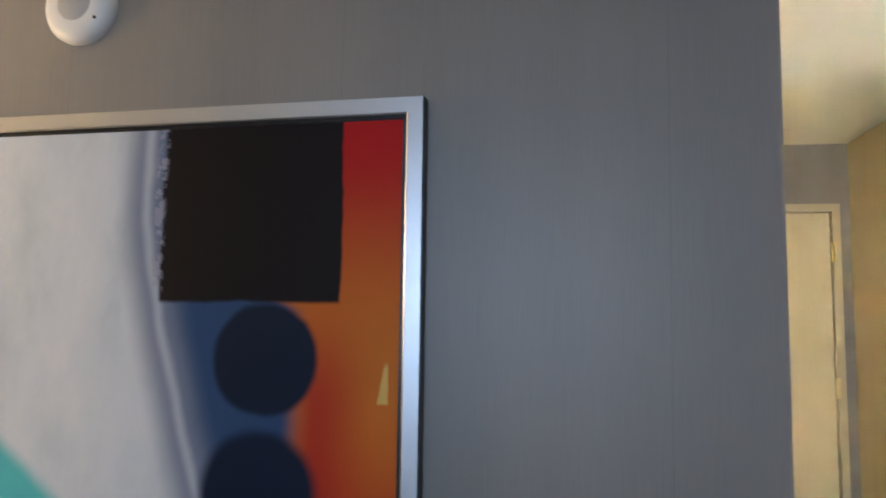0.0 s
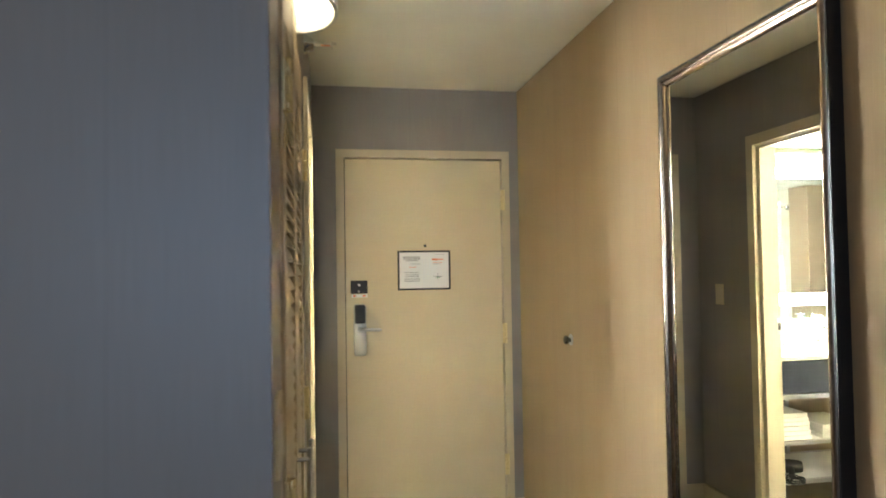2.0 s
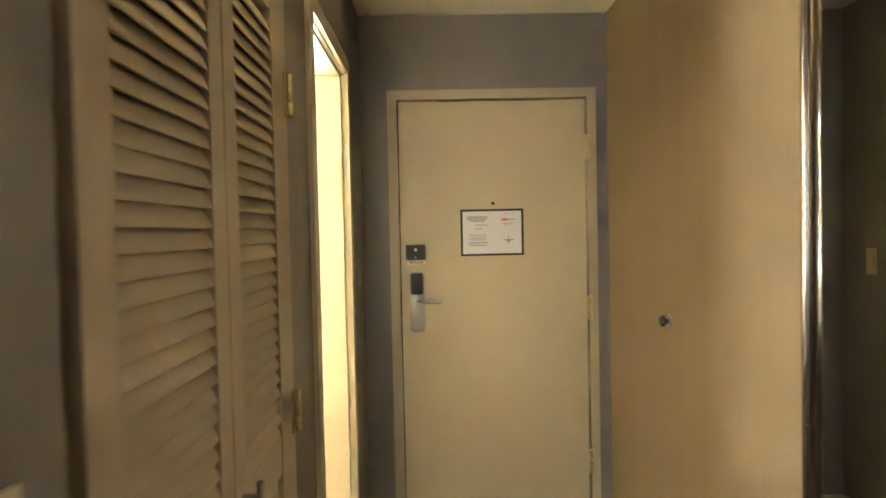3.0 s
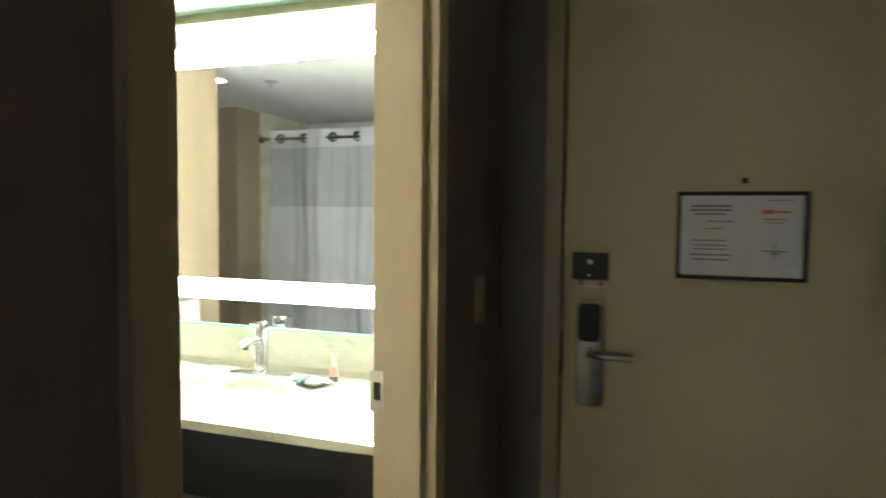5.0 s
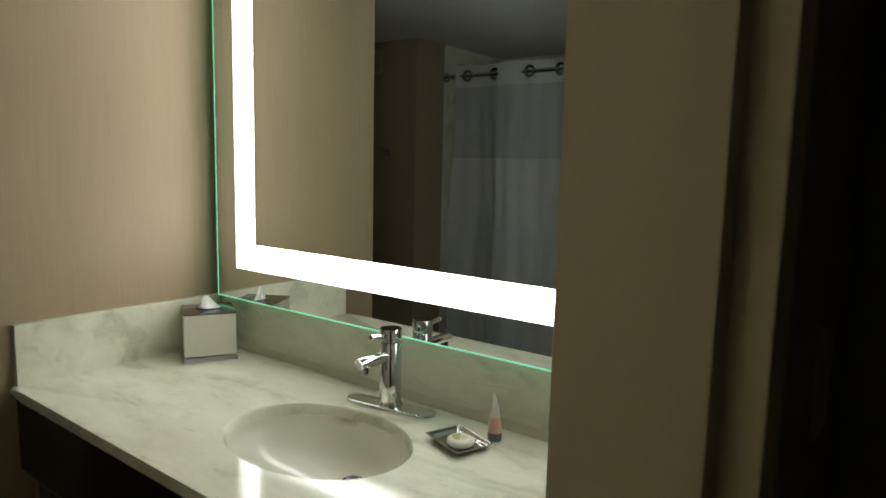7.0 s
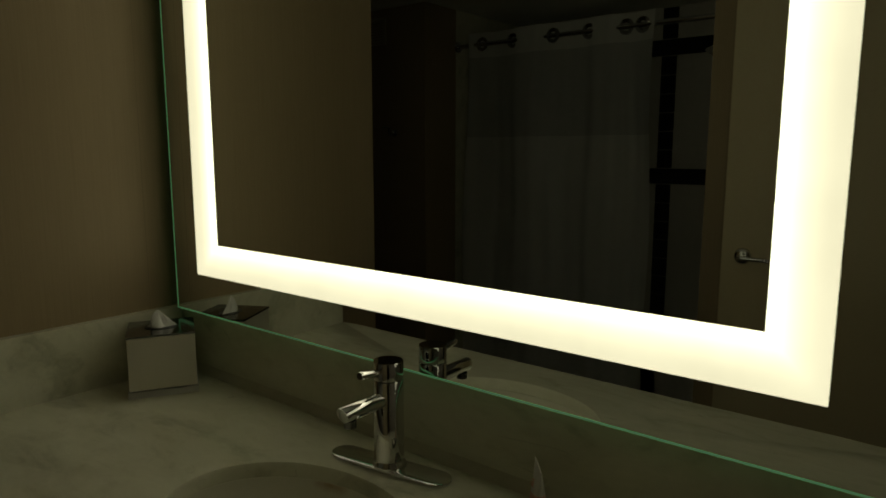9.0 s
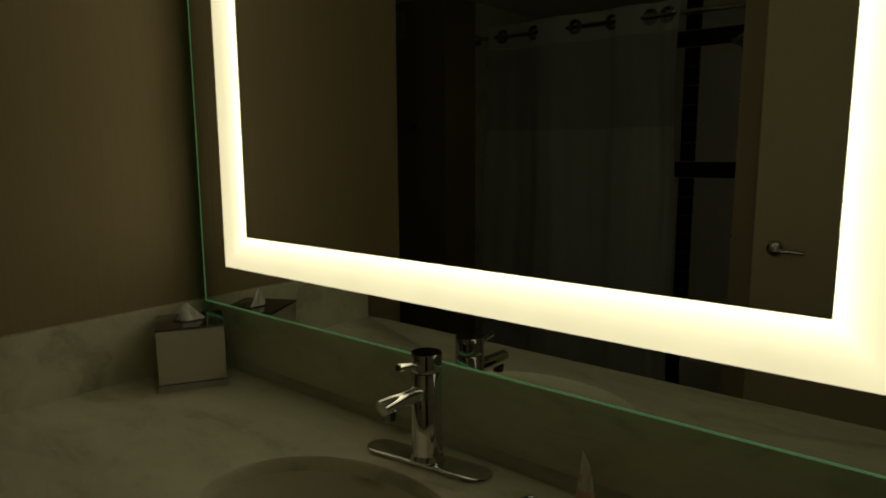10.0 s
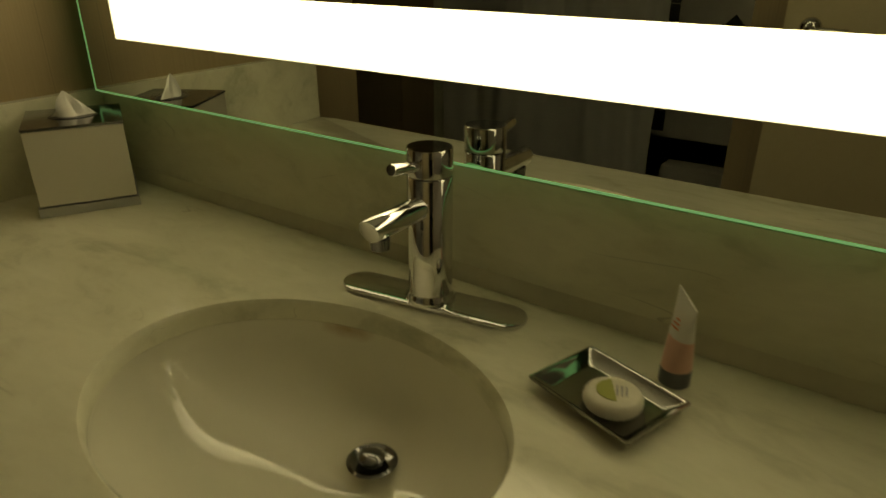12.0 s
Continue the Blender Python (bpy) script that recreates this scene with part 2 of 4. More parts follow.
def band_light(name):
    """Frosted strip lit from behind: brightest along the line of diodes at its inner side."""
    m, n, l, b = nodes_of(name)
    v = coords(n, l)
    sep = n.new("ShaderNodeSeparateXYZ")
    l.new(v, sep.inputs[0])
    hx = calc(n, l, "SUBTRACT", calc(n, l, "ABSOLUTE", sep.outputs[0]), 0.555)
    hz = calc(n, l, "SUBTRACT", calc(n, l, "ABSOLUTE", sep.outputs[2]), 0.378)
    d = calc(n, l, "MAXIMUM", calc(n, l, "MAXIMUM", hx, hz), 0.0)
    g = calc(n, l, "MULTIPLY_ADD", calc(n, l, "POWER", calc(n, l, "SUBTRACT", 1.0, calc(n, l, "DIVIDE", d, 0.08)), 3.0), 1.0, 0.60)
    soft = noise_tex(n, l, v, 12.0, 3)
    g = calc(n, l, "MULTIPLY", g, calc(n, l, "ADD", 0.9, calc(n, l, "MULTIPLY", soft, 0.2)))
    b.inputs["Base Color"].default_value = (0.8, 0.8, 0.76, 1)
    b.inputs["Roughness"].default_value = 0.35
    b.inputs["Emission Color"].default_value = (0.97, 0.97, 0.96, 1)
    l.new(calc(n, l, "MULTIPLY", g, BAND), b.inputs["Emission Strength"])
    return m


M["band"] = band_light("frosted_light_band")


def painting(name):
    """Abstract canvas: pale wash, dark square, two dark discs, a red and orange field, a blue shadow and a teal corner."""
    m, n, l, b = nodes_of(name)
    v = coords(n, l)
    wob = n.new("ShaderNodeTexNoise")
    wob.inputs["Scale"].default_value, wob.inputs["Detail"].default_value = 9.0, 4
    l.new(v, wob.inputs["Vector"])
    mv = n.new("ShaderNodeVectorMath")
    mv.operation = "MULTIPLY_ADD"
    l.new(wob.outputs["Color"], mv.inputs[0])
    mv.inputs[1].default_value = (0.016, 0.0, 0.016)
    shift = n.new("ShaderNodeVectorMath")
    shift.operation = "ADD"
    l.new(v, shift.inputs[0])
    shift.inputs[1].default_value = (-0.021, 0.0, -0.008)
    l.new(shift.outputs[0], mv.inputs[2])
    sep = n.new("ShaderNodeSeparateXYZ")
    l.new(mv.outputs[0], sep.inputs[0])
    x, z = sep.outputs[0], sep.outputs[2]

    def step(value, edge, width):
        k = n.new("ShaderNodeMapRange")
        k.interpolation_type = "SMOOTHSTEP"
        l.new(value, k.inputs[0])
        k.inputs[1].default_value, k.inputs[2].default_value = edge - width, edge + width
        return k.outputs[0]

    def both(*fs):
        out = fs[0]
        for f in fs[1:]:
            out = calc(n, l, "MULTIPLY", out, f)
        return out

    def less(f):
        return calc(n, l, "SUBTRACT", 1.0, f)

    def disc(cx, cz, r, soft):
        d = calc(n, l, "POWER", calc(n, l, "ADD", calc(n, l, "POWER", calc(n, l, "ABSOLUTE", calc(n, l, "SUBTRACT", x, cx)), 2.15),
                                     calc(n, l, "POWER", calc(n, l, "ABSOLUTE", calc(n, l, "SUBTRACT", z, cz)), 2.15)), 1 / 2.15)
        return less(step(d, r, soft))

    wash = noise_tex(n, l, coords(n, l, (2.2, 1, 1.0)), 2.0, 6, 0.6)
    col = ramp(n, l, wash, [(0.34, (0.52, 0.555, 0.575)), (0.48, (0.62, 0.635, 0.65)), (0.66, (0.72, 0.70, 0.70))])
    # the boundary of the pale wash leans to the right on its way down
    lean = calc(n, l, "ADD", x, calc(n, l, "MULTIPLY", calc(n, l, "POWER", calc(n, l, "MAXIMUM", calc(n, l, "SUBTRACT", 1.62, z), 0.0), 1.25), -0.30))
    col = mixed(n, l, both(step(lean, -0.535, 0.04), 0.85), col, (0.15, 0.18, 0.26))
    col = mixed(n, l, both(step(lean, -0.49, 0.012), less(step(lean, -0.47, 0.012)), 0.55), col, (0.62, 0.63, 0.68))
    col = mixed(n, l, step(lean, -0.44, 0.05), col, (0.030, 0.068, 0.15))
    warm = ramp(n, l, z, [(0.0, (0.33, 0.02, 0.012)), (1.0, (0.33, 0.02, 0.012))])
    hot = step(calc(n, l, "ABSOLUTE", calc(n, l, "SUBTRACT", z, 1.30)), 0.26, 0.22)
    warm = mixed(n, l, hot, (0.56, 0.16, 0.02), (0.46, 0.012, 0.012))
    field = calc(n, l, "ADD", x, calc(n, l, "MULTIPLY", step(z, 1.45, 0.03), 0.10))
    col = mixed(n, l, step(field, -0.115, 0.035), col, warm)
    col = mixed(n, l, both(step(x, -0.10, 0.03), less(step(x, 0.01, 0.07)), less(step(z, 1.36, 0.14)), 0.85), col, (0.42, 0.022, 0.014))
    col = mixed(n, l, disc(-0.183, 1.321, 0.117, 0.010), col, (0.008, 0.014, 0.032))
    col = mixed(n, l, disc(-0.190, 1.040, 0.130, 0.018), col, (0.008, 0.014, 0.034))
    rub = calc(n, l, "GREATER_THAN", noise_tex(n, l, v, 45.0, 4, 0.7), 0.50)
    edge = both(step(x, -0.461, 0.004), less(step(x, -0.436, 0.008)), step(z, 1.46, 0.006), rub)
    square = both(step(x, -0.441, 0.006), less(step(x, -0.018, 0.004)), step(z, 1.442, 0.006))
    col = mixed(n, l, square, col, (0.010, 0.007, 0.007))
    col = mixed(n, l, both(edge, 0.7), col, (0.35, 0.34, 0.40))
    teal = calc(n, l, "ADD", calc(n, l, "MULTIPLY", x, 0.75), z)
    col = mixed(n, l, less(step(teal, 0.505, 0.03)), col, (0.10, 0.48, 0.48))
    mark = both(step(calc(n, l, "ADD", x, calc(n, l, "MULTIPLY", z, -0.18)), -0.156, 0.003), less(step(x, 0.089, 0.003)), step(z, 1.235, 0.004), less(step(z, 1.315, 0.01)))
    col = mixed(n, l, both(mark, 0.8), col, (0.68, 0.50, 0.16))
    l.new(col, b.inputs["Base Color"])
    b.inputs["Roughness"].default_value = 0.5
    b.inputs["Specular IOR Level"].default_value = 0.12
    bump(n, l, b, noise_tex(n, l, v, 220, 3), 0.2, 0.0006)
    return m


M["painting"] = painting("abstract_painting")


# ---- shape helpers ----
def box(bm, x0, x1, y0, y1, z0, z1, m=None):
    vs = [bm.verts.new((x, y, z)) for x in (x0, x1) for y in (y0, y1) for z in (z0, z1)]
    for f in ((0, 1, 3, 2), (4, 6, 7, 5), (0, 4, 5, 1), (2, 3, 7, 6), (0, 2, 6, 4), (1, 5, 7, 3)):
        bm.faces.new([vs[i] for i in f])
    if m is not None:
        bmesh.ops.transform(bm, matrix=m, verts=vs)
    return vs


def soft(bm, width=0.003, segments=2):
    bmesh.ops.bevel(bm, geom=[e for e in bm.edges if e.is_manifold and e.calc_face_angle(0) > 0.5], offset=width, segments=segments, affect="EDGES", profile=0.5, clamp_overlap=True)


def boxes(*list_of, bevel=0.0):
    bm = bmesh.new()
    for b in list_of:
        box(bm, *b)
    if bevel:
        soft(bm, bevel)
    return bm


def lathe(profile, segments=40, squash=(1, 1)):
    """Turn (radius, z) pairs round the z axis."""
    bm = bmesh.new()
    rings = []
    for r, z in profile:
        if r < 1e-6:
            rings.append([bm.verts.new((0, 0, z))])
        else:
            rings.append([bm.verts.new((r * squash[0] * math.cos(2 * math.pi * k / segments), r * squash[1] * math.sin(2 * math.pi * k / segments), z)) for k in range(segments)])
    for a, c in zip(rings, rings[1:]):
        for k in range(segments):
            j = (k + 1) % segments
            if len(a) == 1 and len(c) == 1:
                continue
            if len(a) == 1:
                bm.faces.new((a[0], c[j], c[k]))
            elif len(c) == 1:
                bm.faces.new((a[k], a[j], c[0]))
            else:
                bm.faces.new((a[k], a[j], c[j], c[k]))
    bmesh.ops.recalc_face_normals(bm, faces=bm.faces)
    return bm


def tube(points, radius, segments=16):
    """A round bar along points, with closed ends; radius may be one per point."""
    bm = bmesh.new()
    pts = [Vector(p) for p in points]
    rad = radius if isinstance(radius, (list, tuple)) else [radius] * len(pts)
    rings = []
    for i, p in enumerate(pts):
        d = (pts[min(i + 1, len(pts) - 1)] - pts[max(i - 1, 0)]).normalized()
        q = d.to_track_quat("Z", "Y")
        rings.append([bm.verts.new(p + q @ Vector((rad[i] * math.cos(2 * math.pi * k / segments), rad[i] * math.sin(2 * math.pi * k / segments), 0))) for k in range(segments)])
    for a, c in zip(rings, rings[1:]):
        for k in range(segments):
            j = (k + 1) % segments
            bm.faces.new((a[k], a[j], c[j], c[k]))
    bm.faces.new(rings[0][::-1])
    bm.faces.new(rings[-1])
    bmesh.ops.recalc_face_normals(bm, faces=bm.faces)
    return bm


def prism(outline, depth, axis="z", start=0.0, bevel=0.0):
    """A closed outline of (u, v) pairs pushed out along an axis."""
    bm = bmesh.new()

    def at(u, v, w):
        return {"x": (w, u, v), "y": (u, w, v), "z": (u, v, w)}[axis]
    a = [bm.verts.new(at(u, v, start)) for u, v in outline]
    c = [bm.verts.new(at(u, v, start + depth)) for u, v in outline]
    bm.faces.new(a)
    bm.faces.new(c)
    for k in range(len(a)):
        j = (k + 1) % len(a)
        bm.faces.new((a[k], a[j], c[j], c[k]))
    bmesh.ops.recalc_face_normals(bm, faces=bm.faces)
    if bevel:
        soft(bm, bevel)
    return bm


def moved(bm, m):
    bmesh.ops.transform(bm, matrix=m, verts=bm.verts)
    return bm


def joined(*bms):
    out = bmesh.new()
    for b in bms:
        me = bpy.data.meshes.new("scrap")
        b.to_mesh(me)
        out.from_mesh(me)
        bpy.data.meshes.remove(me)
    return out


def mesh(name, bm, material, smooth=False):
    me = bpy.data.meshes.new(name)
    bmesh.ops.recalc_face_normals(bm, faces=bm.faces)
    bm.to_mesh(me)
    bm.free()
    me.materials.append(material)
    if smooth:
        me.polygons.foreach_set("use_smooth", [True] * len(me.polygons))
        me.set_sharp_from_angle(angle=radians(40))
    return new(name, me)


def structure(name, bm, material, label, category, smooth=False):
    return tagged(mesh(name, bm, material, smooth), label, category, kind="structure")


def part(name, bm, material, parent, label="", smooth=True):
    ob = mesh(name, bm, material, smooth)
    ob.parent = parent
    return tagged(ob, label)


def thing(name, label, category, at=(0, 0, 0), turn=0.0, group="", kind=""):
    ob = new(name)
    ob.empty_display_size = 0.1
    ob.matrix_world = pose(*at, 0, 0, turn)
    return tagged(ob, label, category, group, kind)


# ---- large structure ----
LX, RX, NY, EY, CEIL = 0.885, 2.05, 4.5, 7.2, 2.43       # corridor walls, picture wall, entry wall, ceiling
BX, MY, BCEIL = 0.755, 7.41, 2.175                       # bathroom side of the corridor wall, vanity wall, bathroom ceiling
WX, SY = -2.35, 4.62                                     # west wall of the toilet nook, back wall of the shower
RW, RS = -3.4, -1.1                                      # bedroom's west wall and window wall

structure("floor", boxes((RW - 0.1, RX + 0.12, RS - 0.12, NY, -0.1, 0.0), (LX, RX + 0.12, NY, EY + 0.12, -0.1, 0.0)), M["carpet"], "dark brown carpet through bedroom and entry", "floor")
structure("bathroom_floor", boxes((WX - 0.1, LX, SY - 0.018, MY + 0.1, -0.1, 0.004)), M["tile"], "beige stone tile bathroom floor", "floor")
structure("ceiling", boxes((RW - 0.1, RX + 0.12, RS - 0.12, NY, CEIL, CEIL + 0.1), (LX, RX + 0.12, NY, EY + 0.12, CEIL, CEIL + 0.1)), M["ceiling"], "off-white painted textured ceiling", "ceiling")
structure("bathroom_ceiling", boxes((WX - 0.1, BX, SY - 0.018, MY + 0.1, BCEIL, BCEIL + 0.1)), M["bath_ceiling"], "low white painted bathroom ceiling", "ceiling")

# picture wall and closet front; the closet opening runs from y 4.69 to 5.61, the bathroom door from 5.934 to 6.66
structure("wall_picture", boxes((RW, LX, NY, NY + 0.10, 0, CEIL)), M["taupe"], "grey taupe wallcovering behind the framed painting", "wall")
structure("wall_corridor_left", boxes((BX, LX, NY + 0.10, 4.69, 0, CEIL), (BX, LX, 4.69, 5.61, 2.03, CEIL), (BX, LX, 5.61, 5.919, 0, CEIL),
                                      (BX, LX, 5.919, 6.675, 2.045, CEIL), (BX, LX, 6.675, MY, 0, CEIL)), M["taupe"], "taupe wallcovering round closet and bathroom doors", "wall")
structure("wall_entry", boxes((LX, 1.045, EY, EY + 0.12, 0, CEIL), (1.045, 1.96, EY, EY + 0.12, 2.045, CEIL), (1.96, RX, EY, EY + 0.12, 0, CEIL)), M["taupe"], "grey taupe wallcovering round the entry door", "wall")
structure("wall_corridor_right", boxes((RX, RX + 0.12, RS - 0.12, EY + 0.12, 0, CEIL)), M["tan"], "tan vinyl wallcovering with fine vertical grain", "wall")
structure("wall_bedroom_west", boxes((RW - 0.1, RW, RS - 0.12, NY + 0.1, 0, CEIL)), M["taupe"], "taupe bedroom wall", "wall")
structure("wall_bedroom_window", boxes((RW, -0.85, RS - 0.12, RS, 0, CEIL), (1.15, RX, RS - 0.12, RS, 0, CEIL), (-0.85, 1.15, RS - 0.12, RS, 0, 0.85), (-0.85, 1.15, RS - 0.12, RS, 2.25, CEIL)), M["taupe"], "bedroom wall pierced by the window", "wall")
structure("wall_vanity", boxes((WX - 0.1, BX, MY, MY + 0.1, 0, BCEIL)), M["bath_tan"], "tan wallcovering behind the vanity mirror", "wall")
structure("wall_partition", boxes((-0.906, -0.766, 6.670, MY, 0, BCEIL), bevel=0.002), M["bath_tan"], "tan partition between vanity and toilet", "wall")
structure("wall_nook_west", boxes((WX - 0.1, WX, 5.52, MY, 0, BCEIL)), M["red"], "dark red-brown wall of the toilet nook", "wall")
structure("wall_nook_south", boxes((WX, -1.52, 5.26, 5.52, 0, BCEIL)), M["bath_tan"], "tan wall stub beside the shower", "wall")
structure("wall_shower_back", boxes((WX, BX, SY - 0.018, SY, 0, BCEIL)), M["wall_tile"], "pale tiled back wall of the shower", "wall")
structure("wall_shower_west", boxes((-1.62, -1.52, SY, 5.26, 0, BCEIL)), M["marble"], "white marble side wall of the shower", "wall")
structure("wall_shower_east", boxes((0.0, 0.09, SY, 5.20, 0, BCEIL), (0.10, BX, 5.70, 5.80, 0, BCEIL)), M["wall_tile"], "pale tiled wall with the shower fittings", "wall")
structure("wall_closet_back", boxes((BX - 0.66, BX - 0.60, NY + 0.10, 5.70, 0, CEIL), (BX - 0.60, BX, 5.64, 5.70, 0, CEIL)), M["taupe"], "plain closet lining", "wall")

# bedroom window
win = structure("window_1", boxes((-0.85, -0.80, RS - 0.09, RS - 0.03, 0.85, 2.25), (1.10, 1.15, RS - 0.09, RS - 0.03, 0.85, 2.25), (-0.80, 1.10, RS - 0.09, RS - 0.03, 0.85, 0.90),
                                 (-0.80, 1.10, RS - 0.09, RS - 0.03, 2.20, 2.25), (0.13, 0.17, RS - 0.09, RS - 0.03, 0.90, 2.20), bevel=0.003), M["white_plastic"], "white framed bedroom window", "window")
part("window_sill", boxes((-0.88, 1.18, RS - 0.02, RS + 0.06, 0.82, 0.85), bevel=0.004), M["white_plastic"], win)
for x0, x1 in ((-0.80, 0.13), (0.17, 1.10)):
    pane = part("pane", boxes((x0, x1, RS - 0.065, RS - 0.059, 0.90, 2.20)), M["glass"], win, smooth=False)
    pane.visible_shadow = False


def baseboard(name, *runs):
    structure(name, boxes(*runs, bevel=0.004), M["trim"], "cream painted baseboard", "baseboard")


baseboard("baseboard_right", (RX - 0.014, RX, RS, EY, 0, 0.11))
baseboard("baseboard_entry", (LX + 0.014, 1.012, EY - 0.014, EY, 0, 0.11), (1.99, RX - 0.014, EY - 0.014, EY, 0, 0.11))
baseboard("baseboard_left", (LX, LX + 0.014, NY, 4.685, 0, 0.11), (LX, LX + 0.014, 5.63, 5.874, 0, 0.11), (LX, LX + 0.014, 6.705, EY, 0, 0.11))
baseboard("baseboard_picture", (RW, LX, NY - 0.014, NY, 0, 0.11))
baseboard("baseboard_nook", (-0.906, -0.766, 6.656, 6.670, 0, 0.11), (WX, WX + 0.012, 5.52, MY, 0, 0.11))


def hinge(parent, x, y, z, face, height=0.10):
    """A brass butt hinge: two leaves and a knuckle in three lengths; face 'y' looks down the corridor, 'x' across it."""
    h = bmesh.new()
    if face == "y":
        box(h, x - 0.002, x + 0.024, y - 0.004, y, z - height / 2, z + height / 2)
    else:
        box(h, x, x + 0.004, y - 0.024, y + 0.024, z - height / 2, z + height / 2)
    soft(h, 0.001, 1)
    ob = part("hinge", h, M["brass"], parent, "worn brass hinge")
    cx, cy = (x + 0.012, y - 0.008) if face == "y" else (x + 0.009, y)
    k = joined(*[moved(lathe([(0, -0.0155), (0.0062, -0.0155), (0.007, -0.0145), (0.007, 0.0145), (0.0062, 0.0155), (0, 0.0155)], 14), Matrix.Translation((cx, cy, z + d * height / 3))) for d in (-1, 0, 1)])
    pin = part("knuckle", k, M["brass"], ob)
    return ob


# ---- entry door ----
entry = structure("door_1", boxes((1.0615, 1.9425, EY + 0.006, EY + 0.05, 0.012, 2.0285), bevel=0.002), M["cream"], "closed cream painted hotel entry door", "door")
fr = bmesh.new()
for b in ((1.012, 1.056, EY - 0.020, EY + 0.118, 0, 2.078), (1.948, 1.990, EY - 0.020, EY + 0.118, 0, 2.078), (1.056, 1.948, EY - 0.020, EY + 0.118, 2.034, 2.078)):
    box(fr, *b)
soft(fr, 0.003)
part("door_frame", fr, M["trim"], entry, "cream steel door frame")
part("door_stop", boxes((1.056, 1.066, EY + 0.052, EY + 0.07, 0, 2.034), (1.938, 1.948, EY + 0.052, EY + 0.07, 0, 2.034), (1.066, 1.938, EY + 0.052, EY + 0.07, 2.024, 2.034)), M["rubber"], entry)
for z in (1.80, 1.045, 0.31):
    hinge(entry, 1.938, EY - 0.0205, z, "y", 0.115)
viewer = lathe([(0, 0.006), (0.004, 0.006), (0.0075, 0.004), (0.0085, 0.0), (0, 0.0)], 20)
part("peephole", moved(viewer, pose(1.502, EY + 0.006, 1.545, 90)), M["black_side"], entry, "small dark brass door viewer")
# lock: black reader box with a label strip, long satin plate with a black window and a lever
reader = part("reader_box", boxes((1.086, 1.178, EY - 0.012, EY + 0.006, 1.286, 1.357), bevel=0.003), M["black"], entry, "black electronic latch box")
part("button", moved(lathe([(0, 0.003), (0.006, 0.003), (0.007, 0.0), (0, 0)], 18), pose(1.132, EY - 0.012, 1.333, 90)), M["satin"], reader)
part("button", moved(lathe([(0, 0.002), (0.003, 0.002), (0.004, 0.0), (0, 0)], 14), pose(1.130, EY - 0.012, 1.297, 90)), M["satin"], reader)
part("label_strip", boxes((1.092, 1.178, EY + 0.004, EY + 0.0065, 1.264, 1.282)), M["white_plastic"], entry, "white printed label strip")
for x0 in (1.10, 1.152):
    part("label_mark", boxes((x0, x0 + 0.014, EY + 0.0025, EY + 0.0042, 1.268, 1.278)), M["red_ink"], entry)


def rounded(x0, x1, z0, z1, r, steps=5):
    out = []
    for cx, cz, a0 in ((x1 - r, z1 - r, 0), (x0 + r, z1 - r, 90), (x0 + r, z0 + r, 180), (x1 - r, z0 + r, 270)):
        for k in range(steps + 1):
            a = radians(a0 + 90 * k / steps)
            out.append((cx + r * math.cos(a), cz + r * math.sin(a)))
    return out


lock = part("lock_plate", prism(rounded(1.100, 1.169, 0.946, 1.228, 0.016), -0.026, "y", EY + 0.006, 0.003), M["lock_metal"], entry, "satin nickel electronic lock plate")
part("lock_window", prism(rounded(1.106, 1.163, 1.122, 1.224, 0.012), -0.004, "y", EY - 0.020, 0.001), M["black"], lock, "glossy black card reader window")
part("lock_rose", moved(lathe([(0, 0.018), (0.013, 0.018), (0.016, 0.012), (0.016, 0), (0, 0)], 24), pose(1.137, EY - 0.020, 1.093, 90)), M["satin"], lock)
part("lever", tube([(1.137, EY - 0.036, 1.093), (1.150, EY - 0.050, 1.093), (1.17, EY - 0.056, 1.092), (1.205, EY - 0.056, 1.090), (1.248, EY - 0.054, 1.089)], [0.009, 0.0095, 0.0095, 0.0085, 0.0075]), M["satin"], lock, "curved satin lever handle")
part("latch_edge", boxes((1.0562, 1.0588, EY - 0.004, EY + 0.03, 1.02, 1.14)), M["black_side"], entry)

# notice on the door
notice = thing("door_notice", "evacuation notice in a thin black frame on the entry door", "notice", (1.495, EY + 0.006, 1.408))
nx, nz = 0.149, 0.110
part("notice_frame", boxes((-nx, nx, -0.010, 0, nz - 0.010, nz), (-nx, nx, -0.010, 0, -nz, -nz + 0.010), (-nx, -nx + 0.010, -0.010, 0, -nz + 0.010, nz - 0.010), (nx - 0.010, nx, -0.010, 0, -nz + 0.010, nz - 0.010), bevel=0.0015), M["black"], notice)
part("sheet", boxes((-nx + 0.010, nx - 0.010, -0.004, -0.001, -nz + 0.010, nz - 0.010)), M["paper"], notice, "white printed sheet", smooth=False)
